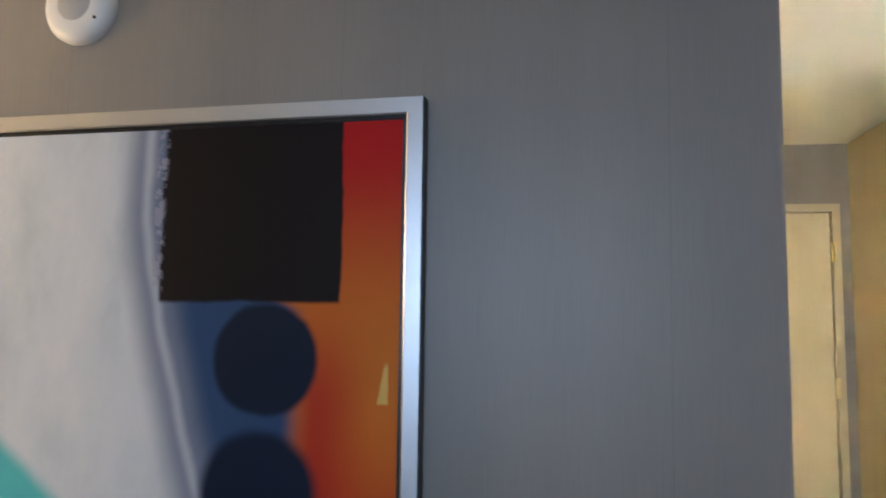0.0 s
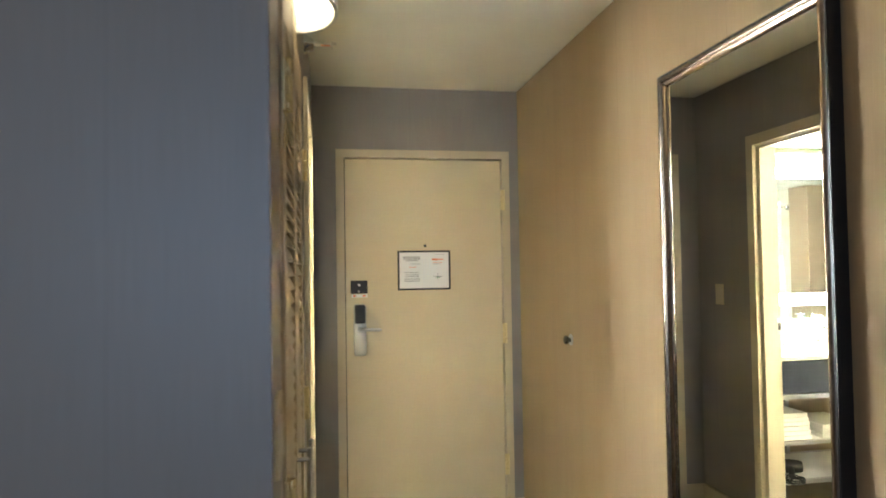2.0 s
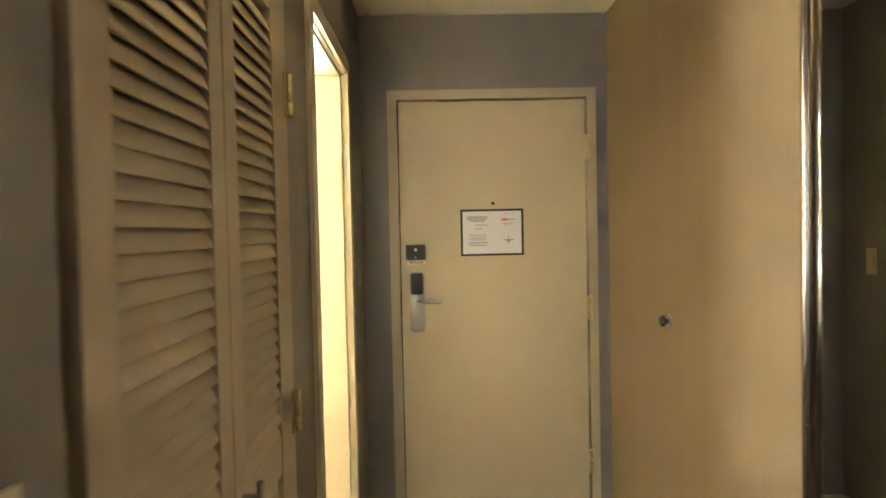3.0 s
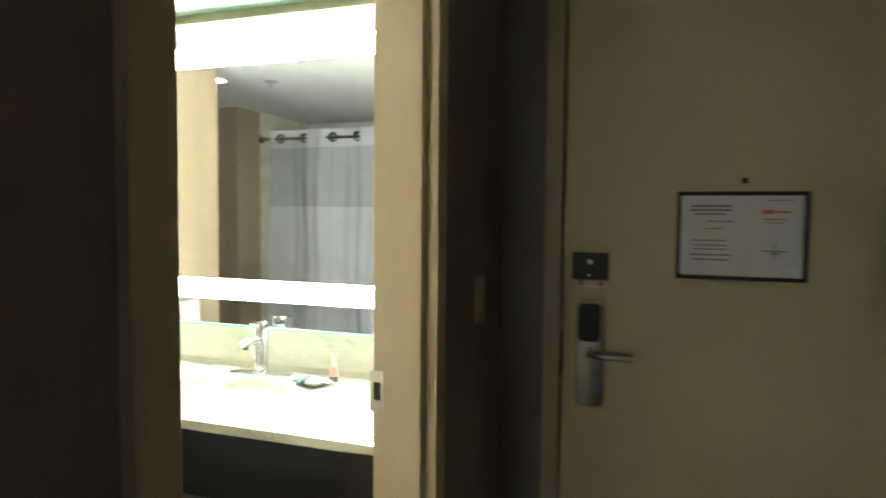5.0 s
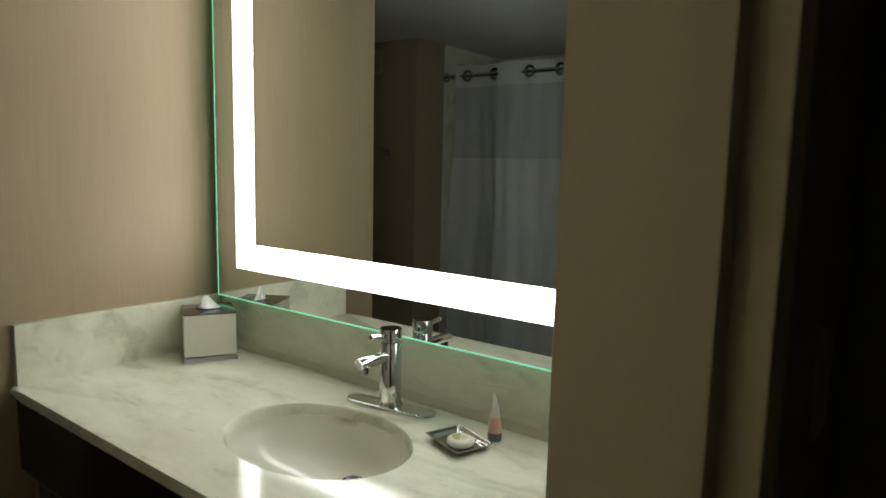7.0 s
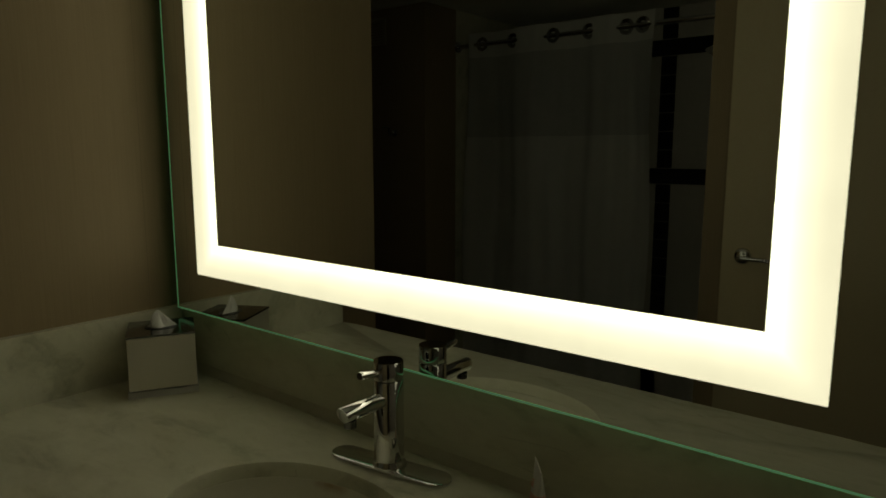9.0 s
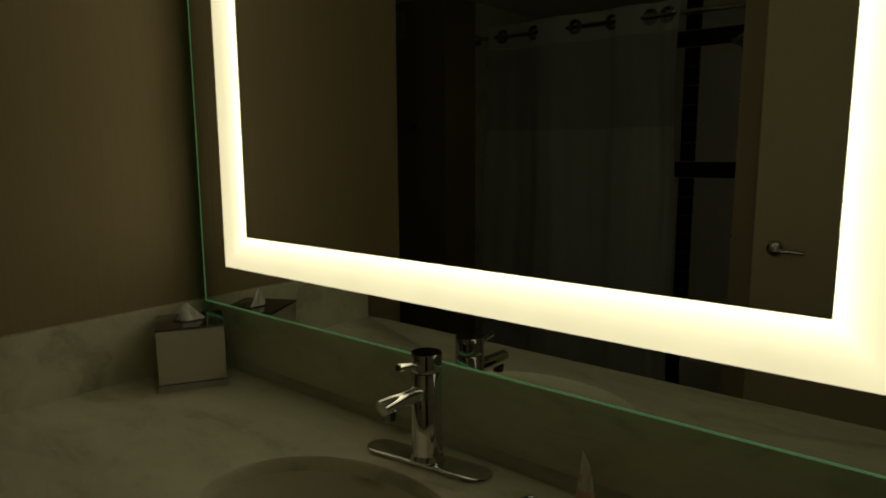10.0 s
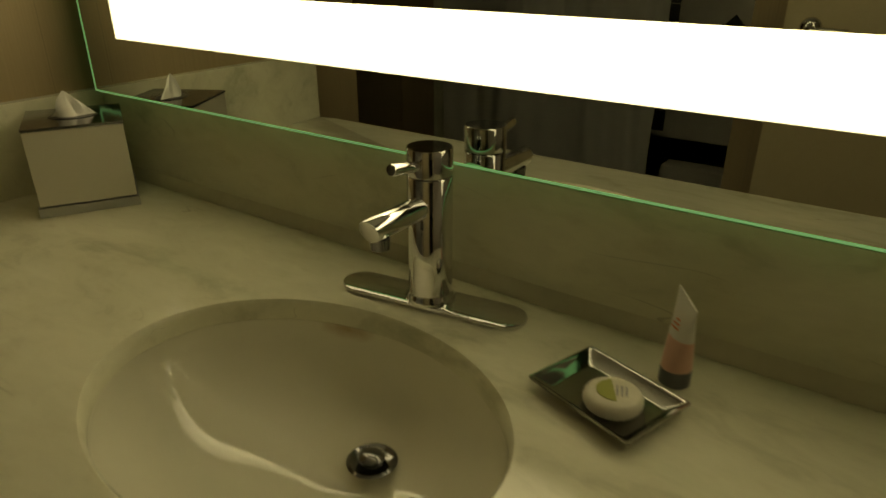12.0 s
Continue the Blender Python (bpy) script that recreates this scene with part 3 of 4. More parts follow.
for x0, x1, z, h, ink in ((-0.118, -0.022, 0.074, 0.006, "ink"), (-0.118, -0.022, 0.064, 0.006, "ink"), (-0.105, -0.035, 0.054, 0.005, "ink"), (-0.078, -0.018, 0.036, 0.003, "ink"), (-0.085, -0.045, 0.018, 0.003, "red_ink"),
                          (-0.110, -0.030, -0.012, 0.003, "ink"), (-0.105, -0.028, -0.024, 0.003, "ink"), (-0.108, -0.032, -0.034, 0.003, "ink"), (-0.116, -0.022, -0.048, 0.004, "ink"), (-0.112, -0.026, -0.060, 0.004, "ink"),
                          (0.045, 0.075, 0.060, 0.010, "red_ink"), (0.080, 0.110, 0.060, 0.005, "red_ink"), (0.05, 0.10, 0.042, 0.003, "red_ink"), (0.055, 0.095, 0.034, 0.002, "ink"), (0.06, 0.115, 0.088, 0.002, "ink"),
                          (0.052, 0.102, -0.036, 0.004, "ink"), (0.068, 0.088, -0.042, 0.004, "green_ink"), (0.0755, 0.0785, -0.036, 0.042, "ink")):
    part("print_bar", boxes((x0, x1, -0.0052, -0.0042, z - h / 2, z + h / 2)), M[ink], notice, smooth=False)

# ---- bathroom door and frame ----
bath = structure("door_2", joined(boxes((BX, LX, 5.919, 5.934, 0, 2.03), (BX, LX, 6.66, 6.675, 0, 2.03), (BX, LX, 5.919, 6.675, 2.03, 2.045)),
                                  boxes((LX, LX + 0.014, 5.874, 5.934, 0, 2.09), (LX, LX + 0.014, 6.652, 6.705, 0, 2.09), (LX, LX + 0.014, 5.934, 6.652, 2.035, 2.09), bevel=0.003),
                                  boxes((BX - 0.014, BX, 5.874, 5.914, 0, 2.09), (BX - 0.003, BX, 6.668, 6.71, 0, 2.09), (BX - 0.014, BX, 5.914, 6.668, 2.045, 2.09), bevel=0.003),
                                  boxes((0.842, 0.872, 5.934, 5.946, 0, 2.03), (0.842, 0.872, 6.632, 6.66, 0, 2.03), (0.842, 0.872, 5.946, 6.632, 2.018, 2.03), bevel=0.002)),
                 M["frame_paint"], "cream steel frame of the open bathroom door", "door")
strike = part("strike_plate", prism(rounded(0.748, 0.780, 1.042, 1.128, 0.004), -0.0025, "y", 6.660, 0.0006), M["satin"], bath, "satin steel strike plate")
part("strike_hole", boxes((0.757, 0.773, 6.6562, 6.6572, 1.066, 1.104)), M["black_side"], strike, smooth=False)
for z in (1.053, 1.117):
    part("screw", moved(lathe([(0, 0.0012), (0.003, 0.0012), (0.004, 0), (0, 0)], 12), pose(0.765, 6.6575, z, 90)), M["satin"], strike)
leaf = thing("bathroom_door", "open cream bathroom door with a chrome lever", "door", (0.775, 5.914, 0.0))
part("leaf", boxes((-0.669, 0.0, -0.022, 0.018, 0.012, 2.025), bevel=0.002), M["cream"], leaf)
for side in (1, -1):
    rose = part("rose", moved(lathe([(0, 0.0145), (0.008, 0.0140), (0.016, 0.0120), (0.022, 0.0085), (0.0262, 0.0035), (0.027, 0), (0, 0)], 32), pose(-0.604, 0.018 if side > 0 else -0.022, 1.086, -90 * side)), M["chrome"], leaf, "round chrome rose")
    y = 0.018 if side > 0 else -0.022
    part("lever", tube([(-0.604, y + side * 0.008, 1.086), (-0.604, y + side * 0.042, 1.086), (-0.597, y + side * 0.050, 1.086), (-0.58, y + side * 0.052, 1.086), (-0.512, y + side * 0.052, 1.084)], [0.009, 0.009, 0.0085, 0.0075, 0.0065]), M["chrome"], leaf, "slim chrome lever")

# ---- closet with louvered doors ----
structure("closet_frame", boxes((0.80, LX - 0.03, 4.69, 4.698, 0, 2.03), (0.80, LX + 0.003, 5.603, 5.61, 0, 2.03), (0.80, LX + 0.003, 4.69, 5.61, 2.022, 2.03), bevel=0.001), M["trim"], "thin cream closet frame", "trim")


def louver_door(y0, y1, hinge_y, pull_y):
    """A painted louvered door in the plane of the corridor wall: stiles, rails, slanted slats, lower panel, bar pull, hinges."""
    d = thing("closet_door", "cream painted louvered closet door with a bar handle", "closet door", (LX - 0.027, y0, 0.012), group="pair of closet doors")
    w, t, h = y1 - y0, 0.032, 2.005
    a, c = (0.072, 0.062) if hinge_y < (y0 + y1) / 2 else (0.062, 0.125)
    part("stile", boxes((0, t, 0, a, 0, h), bevel=0.003), M["louver"], d)
    part("stile", boxes((0, t, w - c, w, 0, h), bevel=0.003), M["louver"], d)
    part("top_rail", boxes((0.002, t - 0.002, a, w - c, 1.875, h), bevel=0.003), M["louver"], d)
    part("middle_rail", boxes((0.002, t - 0.002, a, w - c, 0.905, 0.985), bevel=0.003), M["louver"], d)
    part("bottom_rail", boxes((0.002, t - 0.002, a, w - c, 0.0, 0.17), bevel=0.003), M["louver"], d)
    pan = prism([(a, 0.17), (w - c, 0.17), (w - c, 0.905), (a, 0.905)], 0.012, "x", 0.008)
    pan = joined(pan, moved(boxes((0.018, 0.027, a + 0.03, w - c - 0.03, 0.20, 0.875), bevel=0.008), Matrix.Identity(4)))
    part("panel", pan, M["louver"], d)
    lens = [(0.0245 * math.copysign(abs(math.cos(q)) ** 0.75, math.cos(q)), 0.0042 * math.copysign(abs(math.sin(q)) ** 0.75, math.sin(q))) for q in (2 * math.pi * (j + 0.5) / 16 for j in range(16))]
    slat = prism(lens, w - c - a + 0.004, "y", a - 0.002)
    first = None
    for k in range(30):
        m = Matrix.Translation((0.0175, 0, 1.0065 + 0.0291 * k)) @ pose(0, 0, 0, 0, 62, 0)
        if first is None:
            first = part("slat", slat, M["louver"], d)
        ob = first if k == 0 else first.copy()
        if k:
            scene.collection.objects.link(ob)
            ob.parent = d
        ob.matrix_basis = m
    py = pull_y - y0
    pull = part("handle", tube([(t + 0.030, py, 0.76), (t + 0.030, py, 1.00)], 0.0065), M["satin"], d, "satin nickel bar handle")
    for z in (0.79, 0.975):
        part("handle_post", tube([(t - 0.001, py, z), (t + 0.030, py, z)], 0.005), M["satin"], pull)
    for z in (1.735, 1.02, 0.27):
        hinge(d, t, hinge_y - y0, z - 0.012, "x", 0.095)
    return d


louver_door(4.714, 5.149, 4.718, 5.115)
louver_door(5.153, 5.602, 5.598, 5.190)

# ---- corridor fittings ----
# half-round wall sconce above the closet doors
sconce = thing("wall_sconce", "half-round white glass wall sconce with a metal rim", "wall lamp", (LX, 5.20, 2.056))
half = [(0.005, -0.15)] + [(0.005 + 0.100 * math.cos(radians(a)), 0.15 * math.sin(radians(a))) for a in range(-84, 85, 7)] + [(0.005, 0.15)]
part("shade", prism([(u, v) for u, v in half], 0.245, "z", 0.010), M["shade"], sconce, "glowing opal glass half drum")
rim = bmesh.new()
for z0, z1 in ((-0.004, 0.016),):
    ring_out = [(0.0, -0.154)] + [(0.005 + 0.104 * math.cos(radians(a)), 0.154 * math.sin(radians(a))) for a in range(-88, 89, 8)] + [(0.0, 0.154)]
    ring_in = [(0.0, -0.145)] + [(0.005 + 0.094 * math.cos(radians(a)), 0.145 * math.sin(radians(a))) for a in range(-88, 89, 8)] + [(0.0, 0.145)]
    lo_o, hi_o = [rim.verts.new((u, v, z0)) for u, v in ring_out], [rim.verts.new((u, v, z1)) for u, v in ring_out]
    lo_i, hi_i = [rim.verts.new((u, v, z0)) for u, v in ring_in], [rim.verts.new((u, v, z1)) for u, v in ring_in]
    for k in range(len(ring_out) - 1):
        for a, c in ((lo_o, hi_o), (hi_i, lo_i), (lo_i, lo_o), (hi_o, hi_i)):
            rim.faces.new((a[k], a[k + 1], c[k + 1], c[k]))
part("rim", rim, M["silver"], sconce, "brushed metal lower rim")
part("back_plate", boxes((0.0, 0.005, -0.09, 0.09, 0.03, 0.22)), M["silver"], sconce)

# side-wall sprinkler above the bathroom door
spr = thing("sprinkler", "chrome side-wall fire sprinkler", "sprinkler", (LX, 6.03, 2.255))
part("escutcheon", moved(lathe([(0.0, 0.0), (0.036, 0.0), (0.034, 0.008), (0.022, 0.030), (0.018, 0.036), (0, 0.036)], 28), pose(0, 0, 0, 0, 90)), M["chrome"], spr)
part("pipe", tube([(0.034, 0, 0), (0.060, 0, 0)], 0.010), M["satin"], spr)
for y in (-0.010, 0.010):
    part("arm", tube([(0.058, y * 0.8, 0), (0.078, y * 1.2, 0), (0.100, y * 0.3, 0)], 0.0028, 8), M["satin"], spr)
part("bulb", tube([(0.062, 0, 0), (0.096, 0, 0)], 0.0035, 10), M["red_ink"], spr)
part("deflector", boxes((0.100, 0.103, -0.014, 0.014, -0.010, 0.010), (0.103, 0.118, -0.012, 0.012, 0.006, 0.009), bevel=0.001), M["satin"], spr)


def switch_plate(x, y, z, toggle=True):
    s = thing("light_switch", "ivory plastic light switch plate", "light switch", (x, y, z))
    part("plate", boxes((0, 0.006, -0.036, 0.036, -0.058, 0.058), bevel=0.0025), M["white_plastic"] if not toggle else M["cream"], s)
    part("rocker", boxes((0.006, 0.009, -0.016, 0.016, -0.032, 0.032), bevel=0.0012), M["cream"], s)
    return s


switch_plate(LX, 4.58, 1.176)
switch_plate(LX, 6.99, 1.245)

# door bumper on the right wall
bumper = thing("door_bumper", "round metal door bumper on the tan wall", "door stop", (RX, 6.417, 1.083))
part("base", moved(lathe([(0, 0.004), (0.024, 0.004), (0.026, 0.0), (0, 0)], 28), pose(0, 0, 0, 0, -90)), M["satin"], bumper)
part("knob", moved(lathe([(0.010, 0.003), (0.010, 0.012), (0.018, 0.018), (0.020, 0.026), (0.015, 0.033), (0, 0.035)], 28), pose(0, 0, 0, 0, -90)), M["gunmetal"], bumper)

# tall framed mirror on the right wall
tall = thing("wall_mirror", "tall corridor mirror in a deep bronze metal frame", "mirror", (RX, 5.1545, 0.0))
hw, z0, z1, fw, dp = 0.3575, 0.28, 2.014, 0.036, 0.038
part("mirror_glass", boxes((-0.022, -0.010, -hw + 0.02, hw - 0.02, z0 + 0.02, z1 - 0.02)), M["dark_mirror"], tall, "silvered mirror glass", smooth=False)


def frame_bar(a, b, inward, w, d):
    """A moulded frame bar with mitred ends: stepped front, from corner a to corner b in (y, z)."""
    prof = [(0.0, 0.0), (0.0, d - 0.006), (w * 0.06, d - 0.001), (w * 0.18, d + 0.003), (w * 0.34, d + 0.004), (w * 0.48, d + 0.002), (w * 0.56, d - 0.004), (w * 0.72, d - 0.006), (w * 0.88, d - 0.011), (w, d - 0.020), (w, 0.0)]
    bm = bmesh.new()
    ends = []
    for (y, z), s in ((a, 1), (b, -1)):
        along = Vector((b[0] - a[0], b[1] - a[1])).normalized() * s
        ends.append([bm.verts.new((-q, y + inward[0] * p + along.x * p, z + inward[1] * p + along.y * p)) for p, q in prof])
    for k in range(len(prof) - 1):
        bm.faces.new((ends[0][k], ends[0][k + 1], ends[1][k + 1], ends[1][k]))
    return bm


for a, b, inn in (((-hw, z0), (-hw, z1), (1, 0)), ((hw, z0), (hw, z1), (-1, 0)), ((-hw, z1), (hw, z1), (0, -1)), ((-hw, z0), (hw, z0), (0, 1))):
    part("frame_bar", frame_bar(a, b, inn, fw, dp), M["dark_chrome"], tall, "polished bronze frame bar")
part("frame_side", boxes((-dp + 0.002, 0, -hw - 0.004, -hw - 0.001, z0, z1), (-dp + 0.002, 0, hw + 0.001, hw + 0.004, z0, z1), (-dp + 0.002, 0, -hw, hw, z1 + 0.001, z1 + 0.004)), M["black_side"], tall, "black lacquered frame edge")

# ---- bedroom side ----
pic = thing("framed_painting", "large abstract painting in a brushed silver frame", "painting", (0, NY, -0.011))
pic.matrix_world = pose(0.0253, NY, -0.0126, 0, -0.5, 0)
px0, px1, pz0, pz1, pw = -1.52, 0.169, 0.62, 1.876, 0.036
canvas = part("canvas", boxes((px0 + pw, px1 - pw, NY - 0.024, NY - 0.006, pz0 + pw, pz1 - pw)), M["painting"], pic, "abstract canvas in white, black, blue, red and orange", smooth=False)
canvas.matrix_basis = Matrix.Translation((0, -NY, 0))
part("liner", boxes((px0 + pw + 0.001, px1 - pw - 0.001, -0.0262, -0.0242, pz1 - pw - 0.009, pz1 - pw - 0.001), (px1 - pw - 0.009, px1 - pw - 0.001, -0.0262, -0.0242, pz0 + pw, pz1 - pw - 0.0095), (px0 + pw + 0.001, px0 + pw + 0.009, -0.0262, -0.0242, pz0 + pw, pz1 - pw - 0.0095), (px0 + pw + 0.0095, px1 - pw - 0.0095, -0.0262, -0.0242, pz0 + pw + 0.001, pz0 + pw + 0.009)), M["black_side"], pic, "black gap round the canvas", smooth=False)


def silver_bar(a, b, inward):
    prof = [(0.0, 0.0), (0.0, 0.036), (pw * 0.9, 0.036), (pw, 0.034), (pw, 0.0)]
    bm = bmesh.new()
    ends = []
    for (x, z), s in ((a, 1), (b, -1)):
        along = Vector((b[0] - a[0], b[1] - a[1])).normalized() * s
        ends.append([bm.verts.new((x + inward[0] * p + along.x * p, -q, z + inward[1] * p + along.y * p)) for p, q in prof])
    for k in range(len(prof) - 1):
        bm.faces.new((ends[0][k], ends[0][k + 1], ends[1][k + 1], ends[1][k]))
    return bm


for a, b, inn in (((px0, pz0), (px0, pz1), (1, 0)), ((px1, pz0), (px1, pz1), (-1, 0)), ((px0, pz1), (px1, pz1), (0, -1)), ((px0, pz0), (px1, pz0), (0, 1))):
    part("frame_bar", silver_bar(a, b, inn), M["silver"], pic, "brushed silver frame bar", smooth=False)
part("shadow_gap", boxes((px0 + pw, px0 + pw + 0.005, -0.0285, -0.0245, pz0 + pw, pz1 - pw), (px1 - pw - 0.006, px1 - pw, -0.0285, -0.0245, pz0 + pw, pz1 - pw), (px0 + pw, px1 - pw, -0.0285, -0.0245, pz1 - pw - 0.006, pz1 - pw)), M["black_side"], pic, "black inner lip", smooth=False)
for x in (px0 - 0.003, px1):
    part("frame_edge", boxes((x, x + 0.003, -0.034, 0, pz0, pz1)), M["black_side"], pic, "black frame edge", smooth=False)

det = thing("smoke_detector", "round white smoke detector on the wall above the painting", "smoke detector", (-0.682, NY, 2.132))
part("body", moved(lathe([(0, 0.030), (0.045, 0.034), (0.052, 0.034), (0.070, 0.032), (0.086, 0.024), (0.094, 0.012), (0.094, 0.0), (0, 0)], 48), pose(0, 0, 0, 90)), M["white_plastic"], det)
part("grille", moved(lathe([(0, 0.036), (0.042, 0.0355), (0.046, 0.033), (0, 0.033)], 40), pose(0, 0, 0, 90)), M["grey_mesh"], det, "pale grey centre grille")
part("indicator", moved(lathe([(0, 0.003), (0.004, 0.002), (0.004, 0), (0, 0)], 12), pose(0.058, -0.032, -0.040, 90)), M["black"], det)

lamp = thing("floor_lamp", "floor lamp with a linen shade beside the painting", "floor lamp", (-2.05, 4.05, 0))
part("base", lathe([(0, 0.025), (0.10, 0.022), (0.14, 0.012), (0.14, 0), (0, 0)], 32), M["satin"], lamp)
part("pole", tube([(0, 0, 0.02), (0, 0, 1.75)], 0.011), M["satin"], lamp)
part("shade", lathe([(0.20, 1.55), (0.16, 1.85), (0.157, 1.85), (0.197, 1.55)], 36), M["lamp_shade"], lamp, "glowing linen shade")

# ---- vanity ----
CZ, FY, SX = 0.90, 6.822, -0.766
CX, CY, CA, CB = 0.007, 7.101, 0.213, 0.157


def counter_slab():
    """Marble slab with an oval cut-out and a rounded front edge."""
    bm = bmesh.new()
    n = 64
    x0, x1, y0, y1 = SX, BX - 0.002, FY, MY
    oval = [(CX + CA * math.cos(2 * math.pi * k / n), CY + CB * math.sin(2 * math.pi * k / n)) for k in range(n)]
    edge = []
    for ox, oy in oval:
        dx, dy = ox - CX, oy - CY
        s = min(((x1 if dx > 0 else x0) - CX) / dx if abs(dx) > 1e-9 else 1e9, ((y1 if dy > 0 else y0) - CY) / dy if abs(dy) > 1e-9 else 1e9)
        edge.append((CX + dx * s, CY + dy * s))
    for cx, cy in ((x0, y0), (x0, y1), (x1, y0), (x1, y1)):
        k = min(range(n), key=lambda i: (edge[i][0] - cx) ** 2 + (edge[i][1] - cy) ** 2)
        edge[k] = (cx, cy)
    rows = []
    lip = [(CX + (p - CX) * 1.018, CY + (q - CY) * 1.024) for p, q in oval]
    for ring, z in ((edge, CZ - 0.025), (edge, CZ), (lip, CZ), (oval, CZ - 0.005), (oval, CZ - 0.025)):
        rows.append([bm.verts.new((p, q, z)) for p, q in ring])
    for a, c in zip(rows, rows[1:] + rows[:1]):
        for k in range(n):
            j = (k + 1) % n
            bm.faces.new((a[k], a[j], c[j], c[k]))
    fronts = [e for e in bm.edges if all(abs(v.co.y - FY) < 1e-6 for v in e.verts) and abs(e.verts[0].co.z - e.verts[1].co.z) < 1e-6]
    bmesh.ops.bevel(bm, geom=fronts, offset=0.0105, segments=4, affect="EDGES", profile=0.5)
    return bm


top = thing("countertop", "white marble vanity top with low splashes and an oval cut-out", "countertop", (0, 0, 0))
part("slab", counter_slab(), M["marble"], top, "polished marble slab with a rounded front edge")
splash = part("backsplash", boxes((SX + 0.021, BX - 0.002, MY - 0.021, MY, CZ, 1.043), bevel=0.002), M["marble"], top, "clouded marble backsplash under the mirror")
bead = [(MY - 0.0212, CZ + 0.0005), (MY - 0.031, CZ + 0.0005), (MY - 0.030, CZ + 0.004), (MY - 0.0265, CZ + 0.010), (MY - 0.0230, CZ + 0.017), (MY - 0.0212, CZ + 0.020)]
part("sealant_bead", prism(bead, BX - SX - 0.025, "x", SX + 0.022), M["sealant"], splash, "pale sealant bead along the joint")
part("side_splash", boxes((SX, SX + 0.020, FY + 0.010, MY, CZ, 1.050), bevel=0.002), M["marble"], top, "low marble side splash")

basin = thing("sink_basin", "oval white undermount sink basin", "sink", (CX, CY, CZ - 0.0255))
prof = [(1.06, 0.0), (1.005, -0.0005), (1.0, -0.004), (1.0, -0.0145)] + [(k / 24, -0.0145 - 0.055 * (1 - (k / 24) ** 6) - 0.05 * (1 - k / 24)) for k in range(23, 2, -1)]
bowl = bmesh.new()
rings = []
for i, (r, z) in enumerate(prof):
    back = 0.03 * (1 - r) if r < 1 else 0.0
    rings.append([bowl.verts.new((CA * r * math.cos(2 * math.pi * k / 56), CB * r * math.sin(2 * math.pi * k / 56) + back, z)) for k in range(56)])
for a, c in zip(rings, rings[1:]):
    for k in range(56):
        j = (k + 1) % 56
        bowl.faces.new((a[k], a[j], c[j], c[k]))
bowl.faces.new(rings[-1])
part("bowl", bowl, M["basin"], basin)
dr = (0.0337, 0.0687, -0.0895)
drain = part("drain", moved(lathe([(0.024, 0.0), (0.027, 0.002), (0.024, 0.004), (0.018, 0.001), (0.0, 0.0)], 32), Matrix.Translation(dr)), M["gunmetal"], basin, "metal drain ring")
part("stopper", moved(lathe([(0.0, 0.012), (0.010, 0.0115), (0.014, 0.008), (0.013, 0.002), (0, 0.002)], 28), Matrix.Translation(dr)), M["gunmetal"], drain, "domed dark metal stopper")

van = thing("vanity", "dark vanity apron on a metal frame with open shelves", "vanity", (0, 0, 0))
part("apron", boxes((SX + 0.002, BX - 0.004, FY + 0.012, FY + 0.034, 0.690, CZ - 0.027), bevel=0.002), M["dark_wood"], van, "glossy near-black apron panel")
part("apron_end", boxes((SX + 0.002, SX + 0.02, FY + 0.034, MY, 0.690, CZ - 0.027)), M["dark_wood"], van)
for x in (-0.735, -0.29, 0.22, 0.70):
    for y in (FY + 0.034, 7.33):
        part("post", boxes((x - 0.012, x + 0.012, y, y + 0.024, 0.004, 0.690), bevel=0.002), M["satin"], van)
for z in (0.655, 0.40, 0.185):
    part("rail", boxes((-0.735, 0.70, FY + 0.036, FY + 0.056, z, z + 0.022), bevel=0.002), M["satin"], van)
    part("rail", boxes((-0.735, 0.70, 7.332, 7.352, z, z + 0.022), bevel=0.002), M["satin"], van)
for z in (0.40, 0.185):
    part("shelf", boxes((-0.735, 0.70, FY + 0.056, 7.332, z + 0.006, z + 0.018), bevel=0.002), M["white_plastic"], van, "pale shelf board")


def rolled_towel(x, y, z, turn, r=0.055, length=0.30):
    bm = bmesh.new()
    n = 44
    outline = []
    for k in range(n):
        a = 2 * math.pi * k / n
        rr = r * (1 + 0.03 * math.sin(3 * a) + 0.015 * math.sin(7 * a)) - (0.006 if k in (4, 5) else 0)
        outline.append((rr * math.cos(a) * 1.12, rr * math.sin(a) * 0.9))
    prev = None
    for i, s in enumerate((-1, -0.97, -0.9, 0, 0.9, 0.97, 1)):
        q = (0.86, 0.95, 1, 1, 1, 0.95, 0.86)[i]
        ring = [bm.verts.new((s * length / 2, u * q, v * q + r * 0.9)) for u, v in outline]
        if prev:
            for k in range(n):
                j = (k + 1) % n
                bm.faces.new((prev[k], prev[j], ring[j], ring[k]))
        else:
            bm.faces.new(ring[::-1])
        prev = ring
    bm.faces.new(prev)
    ob = mesh("rolled_towel", bm, M["towel"], True)
    ob.matrix_world = pose(x, y, z, 0, 0, turn)
    return tagged(ob, "rolled white towel on the vanity shelf", "towel", "towels under the vanity")


for x in (-0.66, -0.535, -0.41):
    rolled_towel(x, 7.02, 0.418, 90)
for x in (-0.60, -0.47):
    rolled_towel(x, 7.02, 0.512, 90)


